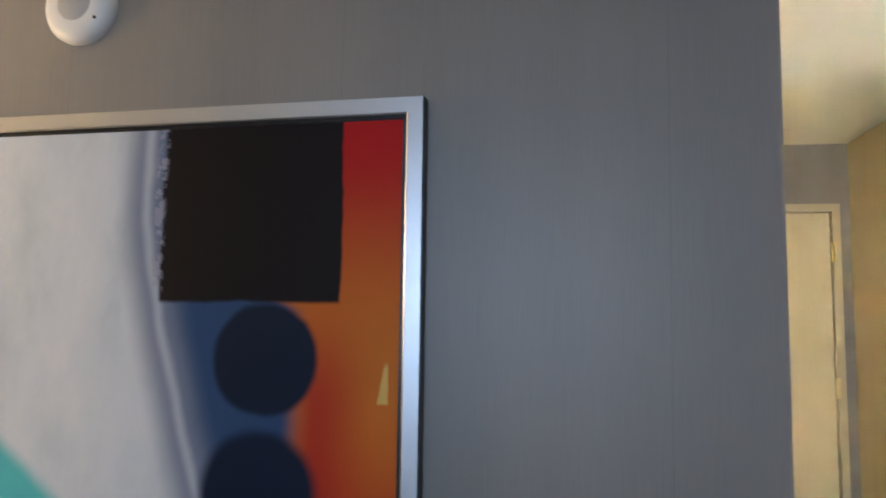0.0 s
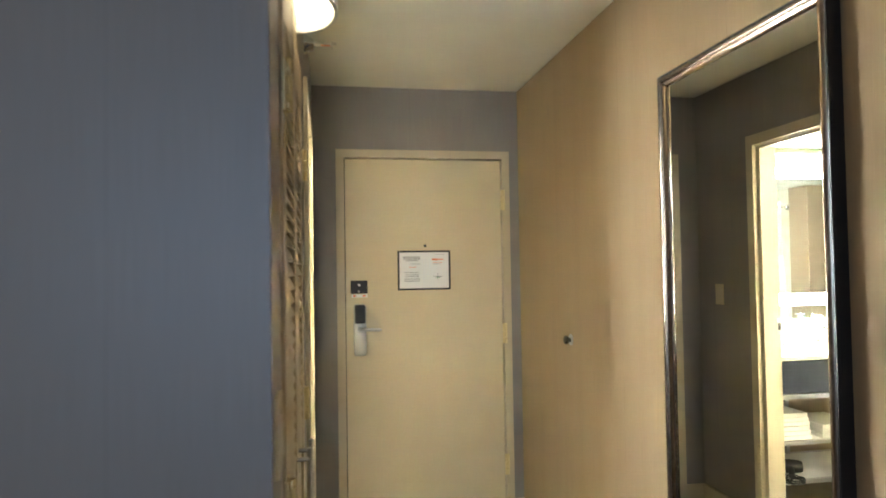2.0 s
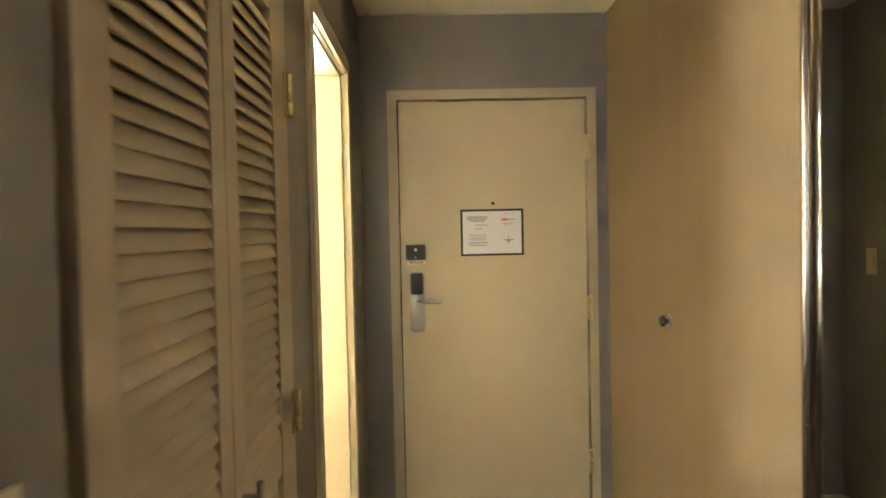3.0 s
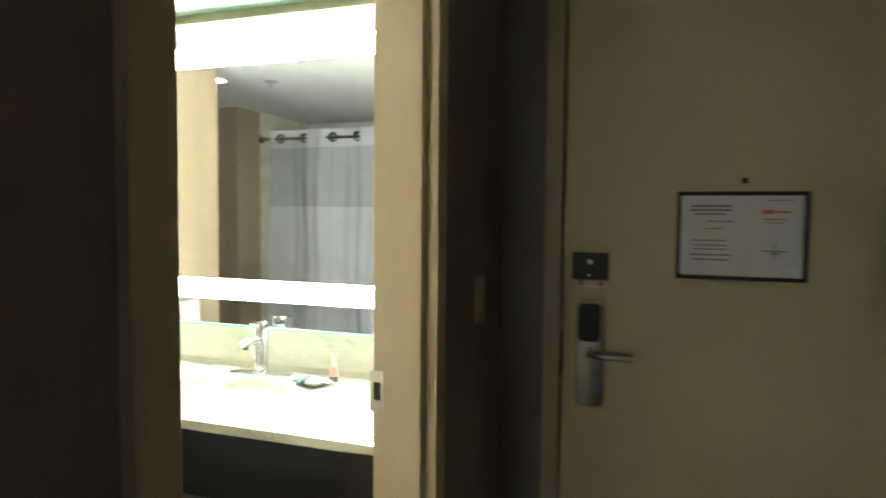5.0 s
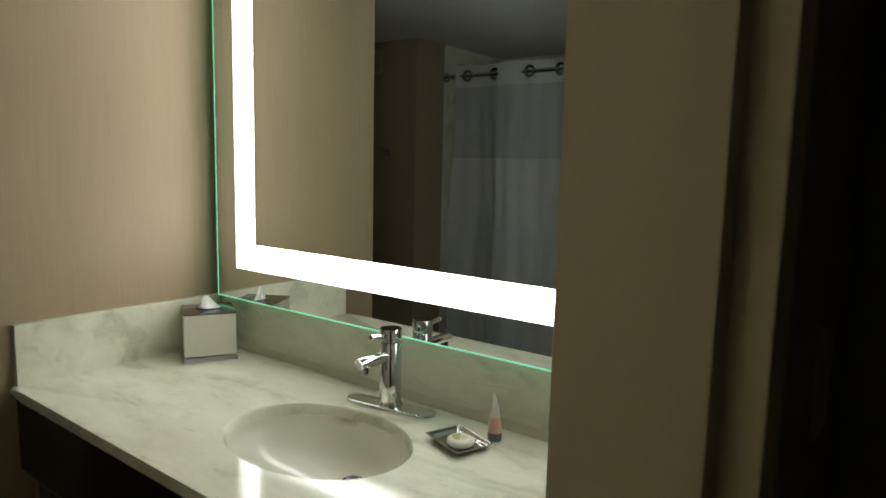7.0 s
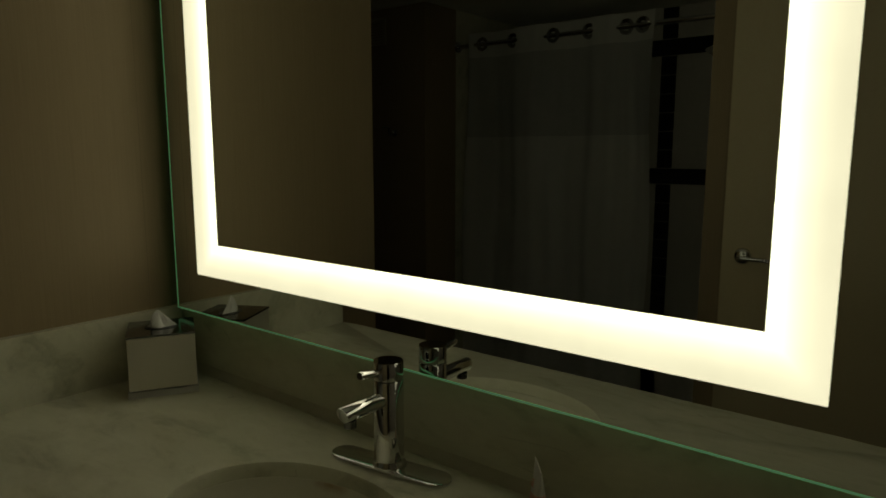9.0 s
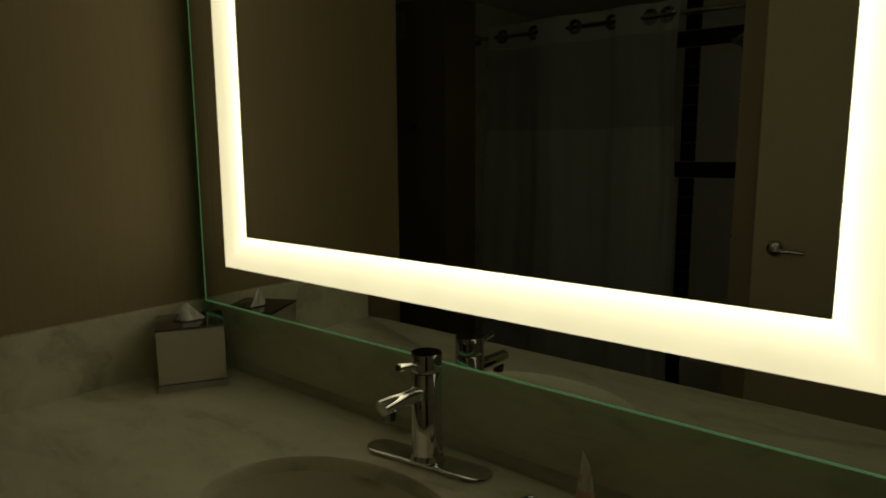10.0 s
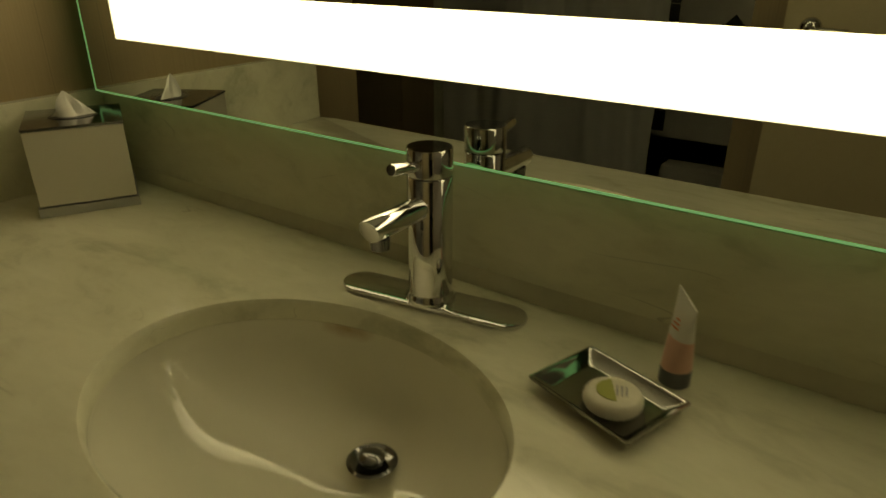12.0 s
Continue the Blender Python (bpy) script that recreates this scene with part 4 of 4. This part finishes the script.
def folded_towel(x, y, z, sx, sy, h):
    bm = bmesh.new()
    for k in range(3):
        box(bm, -sx / 2 + 0.004 * k, sx / 2 - 0.003 * k, -sy / 2 + 0.003 * k, sy / 2, h / 3 * k + 0.001, h / 3 * (k + 1) - 0.001)
    soft(bm, h / 7, 3)
    ob = mesh("folded_towel", bm, M["towel"], True)
    ob.location = (x, y, z)
    return tagged(ob, "folded white towel on the vanity shelf", "towel", "towels under the vanity")


folded_towel(0.54, 7.04, 0.418, 0.27, 0.30, 0.075)
folded_towel(0.535, 7.05, 0.494, 0.26, 0.29, 0.07)
folded_towel(0.20, 7.04, 0.418, 0.27, 0.30, 0.075)

dryer = thing("hair_dryer", "black hair dryer with a coiled cord on the low shelf", "hair dryer", (0.50, 7.0, 0.203), 25)
part("barrel", moved(lathe([(0, 0), (0.030, 0), (0.036, 0.02), (0.040, 0.09), (0.034, 0.15), (0.022, 0.19), (0.020, 0.19), (0.018, 0.17), (0, 0.17)], 28), pose(-0.09, 0, 0.041, 0, 90)), M["black"], dryer)
part("handle", tube([(-0.03, 0, 0.035), (-0.02, -0.07, 0.030), (-0.005, -0.15, 0.022)], [0.020, 0.018, 0.014]), M["black"], dryer)
part("cord", tube([(-0.005 + 0.05 * math.sin(k * 0.5), -0.15 + 0.05 * math.cos(k * 0.5) - 0.05, 0.006 + 0.002 * (k % 3) + 0.0007 * k) for k in range(40)], 0.004, 8), M["rubber"], dryer)

# ---- lit mirror ----
mir = thing("vanity_mirror", "large frameless vanity mirror with a glowing frosted border", "mirror", (0.0, MY - 0.001, 1.593))
mx0, mx1, mz0, mz1 = -0.730, 0.720, 1.053 - 1.593, 2.126 - 1.593
part("mirror_glass", boxes((mx0, mx1, -0.0370, -0.0330, mz0, mz1)), M["mirror"], mir, "silvered glass", smooth=False)
edge = 0.0024
# the edge is no lamp; its green glow is put into the material
part("glass_edge", boxes((mx0 - edge, mx0 - 0.0002, -0.0376, -0.0320, mz0 - edge, mz1 + edge), (mx1 + 0.0002, mx1 + edge, -0.0376, -0.0320, mz0 - edge, mz1 + edge), (mx0, mx1, -0.0376, -0.0320, mz0 - edge, mz0 - 0.0002), (mx0, mx1, -0.0376, -0.0320, mz1 + 0.0002, mz1 + edge)), M["glass_edge"], mir, "pale green glass edge with light from the bands added as emission", smooth=False)
part("back_box", boxes((mx0 + 0.05, mx1 - 0.05, -0.032, 0.0, mz0 + 0.05, mz1 - 0.05)), M["black_side"], mir, smooth=False)
ix, iz, ox, oz = 0.555, 0.378, 0.635, 0.450
rx = 0.623
for b in ((-ox, -ix, -oz, oz), (ix, rx, -oz, oz), (-ix, ix, iz, oz), (-ix, ix, -oz, -iz)):
    part("light_band", boxes((b[0], b[1], -0.0393, -0.0373, b[2], b[3])), M["band"], mir, "frosted glowing strip", smooth=False)

# ---- faucet ----
fau = thing("faucet", "polished chrome single-lever faucet on an oblong deck plate", "faucet", (0.0125, 7.3155, CZ), 8.1)
deck = []
for sx in (1, -1):
    for k in range(13):
        a = radians(-90 + 180 * k / 12)
        deck.append((sx * (0.091 + 0.026 * math.cos(a)), sx * 0.024 * math.sin(a)))
deck = [(u, v * (1.0 + 0.15 * (1 - abs(u) / 0.12))) for u, v in deck]
part("deck_plate", prism(deck, 0.008, "z", 0.0, 0.003), M["chrome"], fau, "chrome deck plate")
part("body", lathe([(0, 0.008), (0.0285, 0.008), (0.0288, 0.011), (0.0262, 0.015), (0.0250, 0.019), (0.0248, 0.021), (0.0248, 0.1535), (0.0240, 0.1545), (0.0, 0.1545)], 48), M["chrome"], fau)
cap = part("cap", lathe([(0.0, 0.1552), (0.0238, 0.1552), (0.0248, 0.1562), (0.0248, 0.1842), (0.0240, 0.1855), (0.0, 0.1858)], 48), M["chrome"], fau, "rotating chrome cap")
aim = Matrix.Rotation(radians(-8.1), 4, "Z")
part("lever", moved(tube([(0.0, -0.020, 0.1695), (0.0, -0.028, 0.1700), (0.0, -0.0635, 0.1760), (0.0, -0.0650, 0.1762)], [0.0050, 0.0056, 0.0062, 0.0056], 24), aim), M["chrome"], cap, "short pin lever")
spout = tube([(0.0, -0.008, 0.1225), (0.0, -0.050, 0.1230), (0.0, -0.102, 0.1230)], [0.0132, 0.0130, 0.0128], 36)
tip_face = min((f for f in spout.faces if len(f.verts) > 4), key=lambda f: f.calc_center_median().y)
for v in tip_face.verts:
    v.co.y -= 0.30 * (v.co.z - 0.1230)
bmesh.ops.bevel(spout, geom=list(tip_face.edges), offset=0.0014, segments=2, affect="EDGES", profile=0.5)
part("spout", moved(spout, aim), M["chrome"], fau, "round spout cut back underneath")
part("aerator", moved(lathe([(0, -0.012), (0.0098, -0.012), (0.0105, 0.0), (0, 0.0)], 24), aim @ Matrix.Translation((0, -0.0860, 0.1125))), M["gunmetal"], fau, "dark aerator")

# ---- things on the counter ----
tb = thing("tissue_box", "square brushed metal tissue box cover with a tissue", "tissue box", (-0.650, 7.284, CZ), 61.0)
s = 0.0675
part("base", boxes((-s - 0.003, s + 0.003, -s - 0.003, s + 0.003, 0, 0.014), bevel=0.0015), M["silver"], tb, "metal foot plate")
part("cover", boxes((-s, s, -s, s, 0.016, 0.130), bevel=0.002), M["satin_cover"], tb, "brushed metal cover")
# darker metal than the cover: the dark ceiling's reflection is put into its colour
part("top_plate", boxes((-s - 0.001, s + 0.001, -s - 0.001, s + 0.001, 0.1312, 0.135), bevel=0.0012), M["gunmetal"], tb, "polished metal top plate darkened for the ceiling it mirrors")
part("opening", moved(lathe([(0, 0.0008), (0.034, 0.0008), (0.035, 0.0), (0, 0)], 36, (1.0, 0.72)), Matrix.Translation((0, 0, 0.1352))), M["black_side"], tb, "dark oval opening")
tis = bmesh.new()
n = 22
prev = None
for i in range(7):
    t = i / 6
    ring = []
    for k in range(n):
        a = 2 * math.pi * k / n
        r = (0.022 * (1 - t) ** 0.8 + 0.0012) * (1 + 0.28 * math.sin(3 * a + 4 * t) + 0.12 * math.sin(7 * a))
        ring.append(tis.verts.new((r * math.cos(a) * 1.25 - 0.006 * t, r * math.sin(a) * 0.55, 0.128 + 0.046 * t)))
    if prev:
        for k in range(n):
            j = (k + 1) % n
            tis.faces.new((prev[k], prev[j], ring[j], ring[k]))
    prev = ring
tis.faces.new(prev)
part("tissue", tis, M["tissue"], tb, "white tissue pulled to a peak")

dish = thing("soap_dish", "rectangular polished metal soap dish", "soap dish", (0.250, 7.255, CZ), -18.5)
db = bmesh.new()
ux, uy = 0.0570, 0.0435


def tray_ring(inset, z, r):
    """A rectangle with rounded corners, drawn in by inset."""
    return [(u, w, z) for u, w in rounded(-ux + inset, ux - inset, -uy + inset, uy - inset, r, 4)]


tray = [tray_ring(0.0150, 0.0035, 0.005), tray_ring(0.0132, 0.0042, 0.005), tray_ring(0.0036, 0.0125, 0.004), tray_ring(0.0025, 0.0138, 0.004), tray_ring(0.0, 0.0142, 0.003), tray_ring(0.0002, 0.0126, 0.003), tray_ring(0.0035, 0.0108, 0.004), tray_ring(0.0125, 0.0, 0.006)]
loops = [[db.verts.new(c) for c in ring] for ring in tray]
for a, c in zip(loops, loops[1:]):
    for k in range(len(a)):
        j = (k + 1) % len(a)
        db.faces.new((a[k], a[j], c[j], c[k]))
db.faces.new(loops[0])
db.faces.new(loops[-1])
part("tray", db, M["dish_metal"], dish)

soap = thing("soap_bar", "round pleat-wrapped soap with a green sticker in the metal dish", "soap", (0.258, 7.249, CZ + 0.0038), 20)
sb = bmesh.new()
n = 60
prof = [(0.020, 0.0), (0.025, 0.003), (0.0268, 0.008), (0.025, 0.013), (0.0215, 0.0155), (0.010, 0.0165), (0.0, 0.0167)]
rings = []
for r, z in prof[:-1]:
    rings.append([sb.verts.new((r * (1 + (0.014 if k % 2 else -0.014) * (r > 0.02)) * math.cos(2 * math.pi * k / n), r * (1 + (0.014 if k % 2 else -0.014) * (r > 0.02)) * math.sin(2 * math.pi * k / n), z)) for k in range(n)])
tip = sb.verts.new((0, 0, prof[-1][1]))
for a, c in zip(rings, rings[1:]):
    for k in range(n):
        j = (k + 1) % n
        sb.faces.new((a[k], a[j], c[j], c[k]))
for k in range(n):
    sb.faces.new((rings[-1][k], rings[-1][(k + 1) % n], tip))
sb.faces.new(rings[0][::-1])
part("wrapped_bar", sb, M["soap"], soap)
sticker = [(0.0155 * math.cos(radians(a)), 0.0155 * math.sin(radians(a))) for a in range(100, 281, 12)]
part("sticker", prism(sticker, 0.0006, "z", 0.0166), M["soap_label"], soap, "olive green half-round sticker")
for k in range(3):
    part("print_bar", boxes((0.002 + 0.004 * k, 0.0035 + 0.004 * k, -0.007, 0.007, 0.0166, 0.0171)), M["ink"], soap)

tubeob = thing("lotion_tube", "small pink lotion tube with a white crimped top", "lotion tube", (0.291, 7.322, CZ), -42)
part("cap", lathe([(0, 0), (0.0135, 0), (0.0145, 0.001), (0.0145, 0.015), (0.0135, 0.017), (0, 0.017)], 28), M["tube_cap"], tubeob, "grey cap")


def tube_shell(zs):
    bm = bmesh.new()
    prev = None
    n = 28
    for z in zs:
        t = max(0.0, (z - 0.017) / 0.073)
        rx, ry = 0.0138 + 0.0022 * t, 0.0138 * (1 - t ** 1.3) + 0.0007
        ring = [bm.verts.new((rx * math.cos(2 * math.pi * k / n), ry * math.sin(2 * math.pi * k / n), z - 0.0062 * math.cos(2 * math.pi * k / n) * max(0.0, t - 0.6) / 0.4)) for k in range(n)]
        if prev:
            for k in range(n):
                j = (k + 1) % n
                bm.faces.new((prev[k], prev[j], ring[j], ring[k]))
        else:
            bm.faces.new(ring[::-1])
        prev = ring
    bm.faces.new(prev)
    return bm


part("tube_body", tube_shell((0.0172, 0.024, 0.032, 0.044, 0.050)), M["lotion"], tubeob, "pink filled part")
for k in range(3):
    part("print_bar", moved(boxes((-0.0060 + 0.002 * k, 0.0050 - 0.001 * k, -0.0004, 0.0004, 0.060 + 0.0042 * k, 0.0612 + 0.0042 * k)), Matrix.Translation((0, -0.0086 + 0.0009 * k, 0))), M["red_ink"], tubeob)
part("tube_top", tube_shell((0.0502, 0.058, 0.066, 0.074, 0.082, 0.088, 0.0901)), M["tube_white"], tubeob, "white flattened top")

tumbler = thing("drinking_glass", "clear water glass turned upside down on the marble counter", "glass", (0.565, 7.308, CZ))
part("cup", lathe([(0.0336, 0.0006), (0.0342, 0.0002), (0.0348, 0.0008), (0.0349, 0.002), (0.0312, 0.088), (0.0300, 0.0955), (0.0284, 0.098), (0.0, 0.0965), (0.0, 0.0830), (0.024, 0.0825), (0.0286, 0.0785), (0.0337, 0.002), (0.0336, 0.0006)], 56), M["thin_glass"], tumbler).visible_shadow = False

# ---- toilet nook, seen past the partition and in the mirror ----
wc = thing("toilet", "white porcelain toilet with a closed lid", "toilet", (-1.84, 7.36, 0.004))


def oval_solid(sections, n=40):
    bm = bmesh.new()
    prev = None
    for cy, a, b, z in sections:
        ring = [bm.verts.new((a * math.cos(2 * math.pi * k / n), cy + b * math.sin(2 * math.pi * k / n), z)) for k in range(n)]
        if prev:
            for k in range(n):
                j = (k + 1) % n
                bm.faces.new((prev[k], prev[j], ring[j], ring[k]))
        else:
            bm.faces.new(ring[::-1])
        prev = ring
    bm.faces.new(prev)
    return bm


part("bowl", oval_solid([(-0.38, 0.115, 0.22, 0.0), (-0.38, 0.11, 0.21, 0.05), (-0.39, 0.115, 0.20, 0.15), (-0.42, 0.165, 0.235, 0.28), (-0.43, 0.182, 0.245, 0.36), (-0.43, 0.184, 0.248, 0.388)]), M["porcelain"], wc)
part("seat", oval_solid([(-0.43, 0.184, 0.248, 0.392), (-0.43, 0.188, 0.252, 0.398), (-0.43, 0.186, 0.250, 0.408)]), M["porcelain"], wc)
part("lid", oval_solid([(-0.43, 0.184, 0.248, 0.412), (-0.43, 0.187, 0.251, 0.418), (-0.43, 0.180, 0.244, 0.428), (-0.43, 0.12, 0.18, 0.434)]), M["porcelain"], wc)
tank = part("tank", boxes((-0.22, 0.22, -0.20, 0.02, 0.36, 0.72), bevel=0.02), M["porcelain"], wc)
part("tank_lid", boxes((-0.23, 0.23, -0.21, 0.025, 0.722, 0.755), bevel=0.008), M["porcelain"], wc)
part("flush_lever", tube([(-0.16, -0.205, 0.66), (-0.16, -0.222, 0.66), (-0.09, -0.226, 0.655)], 0.007, 12), M["chrome"], tank)

hook = thing("robe_hook", "chrome double robe hook on the tan wall", "hook", (-1.735, 5.52, 1.52))
part("rose", moved(lathe([(0, 0.008), (0.018, 0.008), (0.021, 0.0), (0, 0)], 24), pose(0, 0, 0, -90)), M["chrome"], hook)
part("prong", tube([(0, 0.006, 0), (0, 0.035, -0.012), (0, 0.052, 0.008), (0, 0.050, 0.02)], [0.006, 0.006, 0.006, 0.008]), M["chrome"], hook)
part("prong", tube([(0, 0.006, 0.004), (-0.01, 0.04, 0.028), (-0.045, 0.05, 0.030)], [0.006, 0.005, 0.006]), M["chrome"], hook)

vent = thing("wall_vent", "painted wall vent grille high on the stub wall", "vent", (-1.89, 5.52, 2.06))
part("vent_frame", boxes((-0.10, 0.10, 0, 0.008, -0.07, -0.058), (-0.10, 0.10, 0, 0.008, 0.058, 0.07), (-0.10, -0.088, 0, 0.008, -0.058, 0.058), (0.088, 0.10, 0, 0.008, -0.058, 0.058)), M["trim"], vent)
for k in range(8):
    part("slat", moved(boxes((-0.088, 0.088, -0.006, 0.006, -0.001, 0.001)), pose(0, 0.004, -0.050 + 0.0143 * k, 40)), M["trim"], vent)

down = thing("recessed_downlight", "recessed ceiling downlight with a white trim", "ceiling light", (-1.04, 6.35, BCEIL))
part("trim_ring", lathe([(0.060, 0.0), (0.078, -0.001), (0.080, -0.006), (0.062, -0.010), (0.058, -0.004)], 40), M["white_plastic"], down)
part("lens", lathe([(0, -0.006), (0.058, -0.004), (0.058, -0.001), (0, -0.001)], 36), M["lens"], down, "glowing lens")
cs = thing("ceiling_sprinkler", "chrome pendant sprinkler in the bathroom ceiling", "sprinkler", (-0.78, 6.205, BCEIL))
part("cover_ring", lathe([(0, 0), (0.036, 0), (0.034, -0.005), (0.020, -0.012), (0, -0.012)], 28), M["satin"], cs)
part("deflector", lathe([(0, -0.026), (0.016, -0.026), (0.016, -0.028), (0, -0.030)], 20), M["satin"], cs)
part("stem", tube([(0, 0, -0.010), (0, 0, -0.027)], 0.005, 10), M["satin"], cs)

# ---- shower ----
rod = thing("curtain_rod", "chrome shower curtain rod between the walls", "curtain rod", (0, 5.24, 1.982))
part("bar", tube([(-1.515, 0, 0), (0.0, 0, 0)], 0.0125, 20), M["chrome"], rod)
part("flange", moved(lathe([(0, 0.012), (0.026, 0.010), (0.030, 0), (0, 0)], 24), pose(-1.52, 0, 0, 0, 90)), M["chrome"], rod)
stub = structure("shower_return", boxes((0.0, 0.10, 5.20, 5.80, 0, BCEIL)), M["bath_tan"], "tan wall end beside the shower opening", "wall")

cur = thing("shower_curtain", "white shower curtain with a sheer window and metal grommets", "shower curtain", (0, 5.24, 0))
gx = [-1.355, -1.165, -0.930, -0.74, -0.558, -0.479]


def fold(x):
    """The cloth swings to either side of the rod between one ring and the next."""
    ends = [gx[0] - 0.19] + gx + [gx[-1] + 0.19]
    k = max(i for i in range(len(ends) - 1) if ends[i] <= x or i == 0)
    u = (x - ends[k]) / (ends[k + 1] - ends[k])
    return (-1) ** k * 0.034 * math.sin(math.pi * u) + 0.007 * math.sin(x * 61.0 + 1.1)


def cloth(z0, z1, name, material, steps, label):
    bm = bmesh.new()
    nx = 150
    rows = []
    for j in range(steps + 1):
        z = z0 + (z1 - z0) * j / steps
        spread = 1.0 + 0.05 * max(0.0, (1.98 - z)) / 1.6
        row = []
        for i in range(nx + 1):
            x = -1.43 + 1.01 * i / nx
            amp = 0.55 + 0.45 * min(1.0, (2.0 - z) * 1.6)
            xx = -0.90 + (x + 0.90) * spread + 0.010 * math.sin(z * 5 + x * 9)
            row.append(bm.verts.new((xx, fold(x) * amp, z)))
        rows.append(row)
    for a, c in zip(rows, rows[1:]):
        for i in range(nx):
            bm.faces.new((a[i], a[i + 1], c[i + 1], c[i]))
    bmesh.ops.solidify(bm, geom=bm.faces[:], thickness=0.0015)
    return part(name, bm, material, cur, label)


cloth(0.16, 1.497, "lower_cloth", M["curtain"], 14, "white waffle cloth")
cloth(1.497, 1.915, "sheer_panel", M["sheer"], 8, "grey translucent window panel")
cloth(1.915, 2.042, "header", M["curtain"], 5, "white reinforced header")
for x in gx:
    y = fold(x) * 0.6
    part("grommet", moved(lathe([(0.020, -0.004), (0.034, -0.005), (0.037, 0.0), (0.034, 0.005), (0.020, 0.004), (0.018, 0)], 32), pose(x, y + 0.006, 1.982, 90)), M["chrome"], cur, "chrome ring")

tub = thing("bathtub", "white alcove bathtub behind the shower curtain", "bathtub", (-0.76, 4.92, 0.004))
rim_bm = boxes((-0.755, 0.755, -0.295, 0.275, 0.0, 0.42))
tf = [f for f in rim_bm.faces if f.normal.z > 0.9 or all(v.co.z > 0.41 for v in f.verts)]
ret = bmesh.ops.inset_region(rim_bm, faces=tf, thickness=0.07)
bmesh.ops.translate(rim_bm, verts=list({v for f in tf for v in f.verts}), vec=(0, 0, -0.34))
soft(rim_bm, 0.02, 3)
part("shell", rim_bm, M["porcelain"], tub)

# black border strips and diamonds in the tiled walls, flush fittings
tiles = thing("tile_border", "black border tiles set in the pale shower tile", "tile border", (0, SY, 0), kind="structure")
for b in ((-1.52, 0.0, 1.925, 2.008), (-1.52, 0.0, 1.247, 1.330)):
    for k in range(10):
        w = (b[1] - b[0]) / 10
        part("tile", boxes((b[0] + w * k + 0.001, b[0] + w * (k + 1) - 0.001, 0.0, 0.006, b[2], b[3])), M["black_tile"], tiles, smooth=False)
for z0, z1, count in ((0.43, 1.245, 8), (1.332, 1.923, 6), (2.010, 2.170, 2)):
    step_z = (z1 - z0) / count
    for k in range(count):
        part("tile", boxes((-0.620, -0.540, 0.0, 0.006, z0 + step_z * k + 0.001, z0 + step_z * (k + 1) - 0.001)), M["black_tile"], tiles, smooth=False)
for z in (1.63, 0.95):
    part("diamond", prism([(-0.285, z - 0.055), (-0.230, z), (-0.285, z + 0.055), (-0.340, z)], 0.006, "y", 0.0), M["black_tile"], tiles, "black diamond tile", smooth=False)

sh = thing("shower_fixture", "chrome shower head on a bent arm", "shower head", (0.0, 4.92, 1.96))
part("arm", tube([(0.0, 0, 0.02), (-0.10, 0, 0.045), (-0.17, 0, 0.035), (-0.215, 0, 0.0), (-0.235, 0, -0.035)], 0.009, 14), M["chrome"], sh)
part("head", moved(lathe([(0.010, 0), (0.014, -0.02), (0.036, -0.055), (0.038, -0.066), (0, -0.068)], 32), Matrix.Translation((-0.235, 0, -0.035)) @ pose(0, 0, 0, 0, 35)), M["chrome"], sh)
part("flange", moved(lathe([(0, 0.008), (0.026, 0.006), (0.028, 0), (0, 0)], 24), pose(0, 0, 0.02, 0, -90)), M["chrome"], sh)

# bath mat hung over the tub's rim
mat = bmesh.new()
rows = []
path = [(5.10, 0.432), (5.165, 0.436), (5.19, 0.437), (5.2035, 0.430), (5.2055, 0.40), (5.206, 0.34), (5.206, 0.27), (5.207, 0.20), (5.208, 0.15)]
for j, (y, z) in enumerate(path):
    rows.append([mat.verts.new((-0.36 + 0.32 * i / 24 + 0.004 * math.sin(j * 1.3), y + 0.003 * math.sin(i * 0.9 + j * 0.4) * (j > 3) + 0.003 * (j > 3), z + 0.004 * math.sin(i * 0.5) * (j == 8))) for i in range(25)])
for a, c in zip(rows, rows[1:]):
    for i in range(24):
        mat.faces.new((a[i], a[i + 1], c[i + 1], c[i]))
bmesh.ops.solidify(mat, geom=mat.faces[:], thickness=-0.007)
tagged(mesh("bath_mat", mat, M["towel"], True), "white cotton bath mat hung over the tub rim", "bath mat")
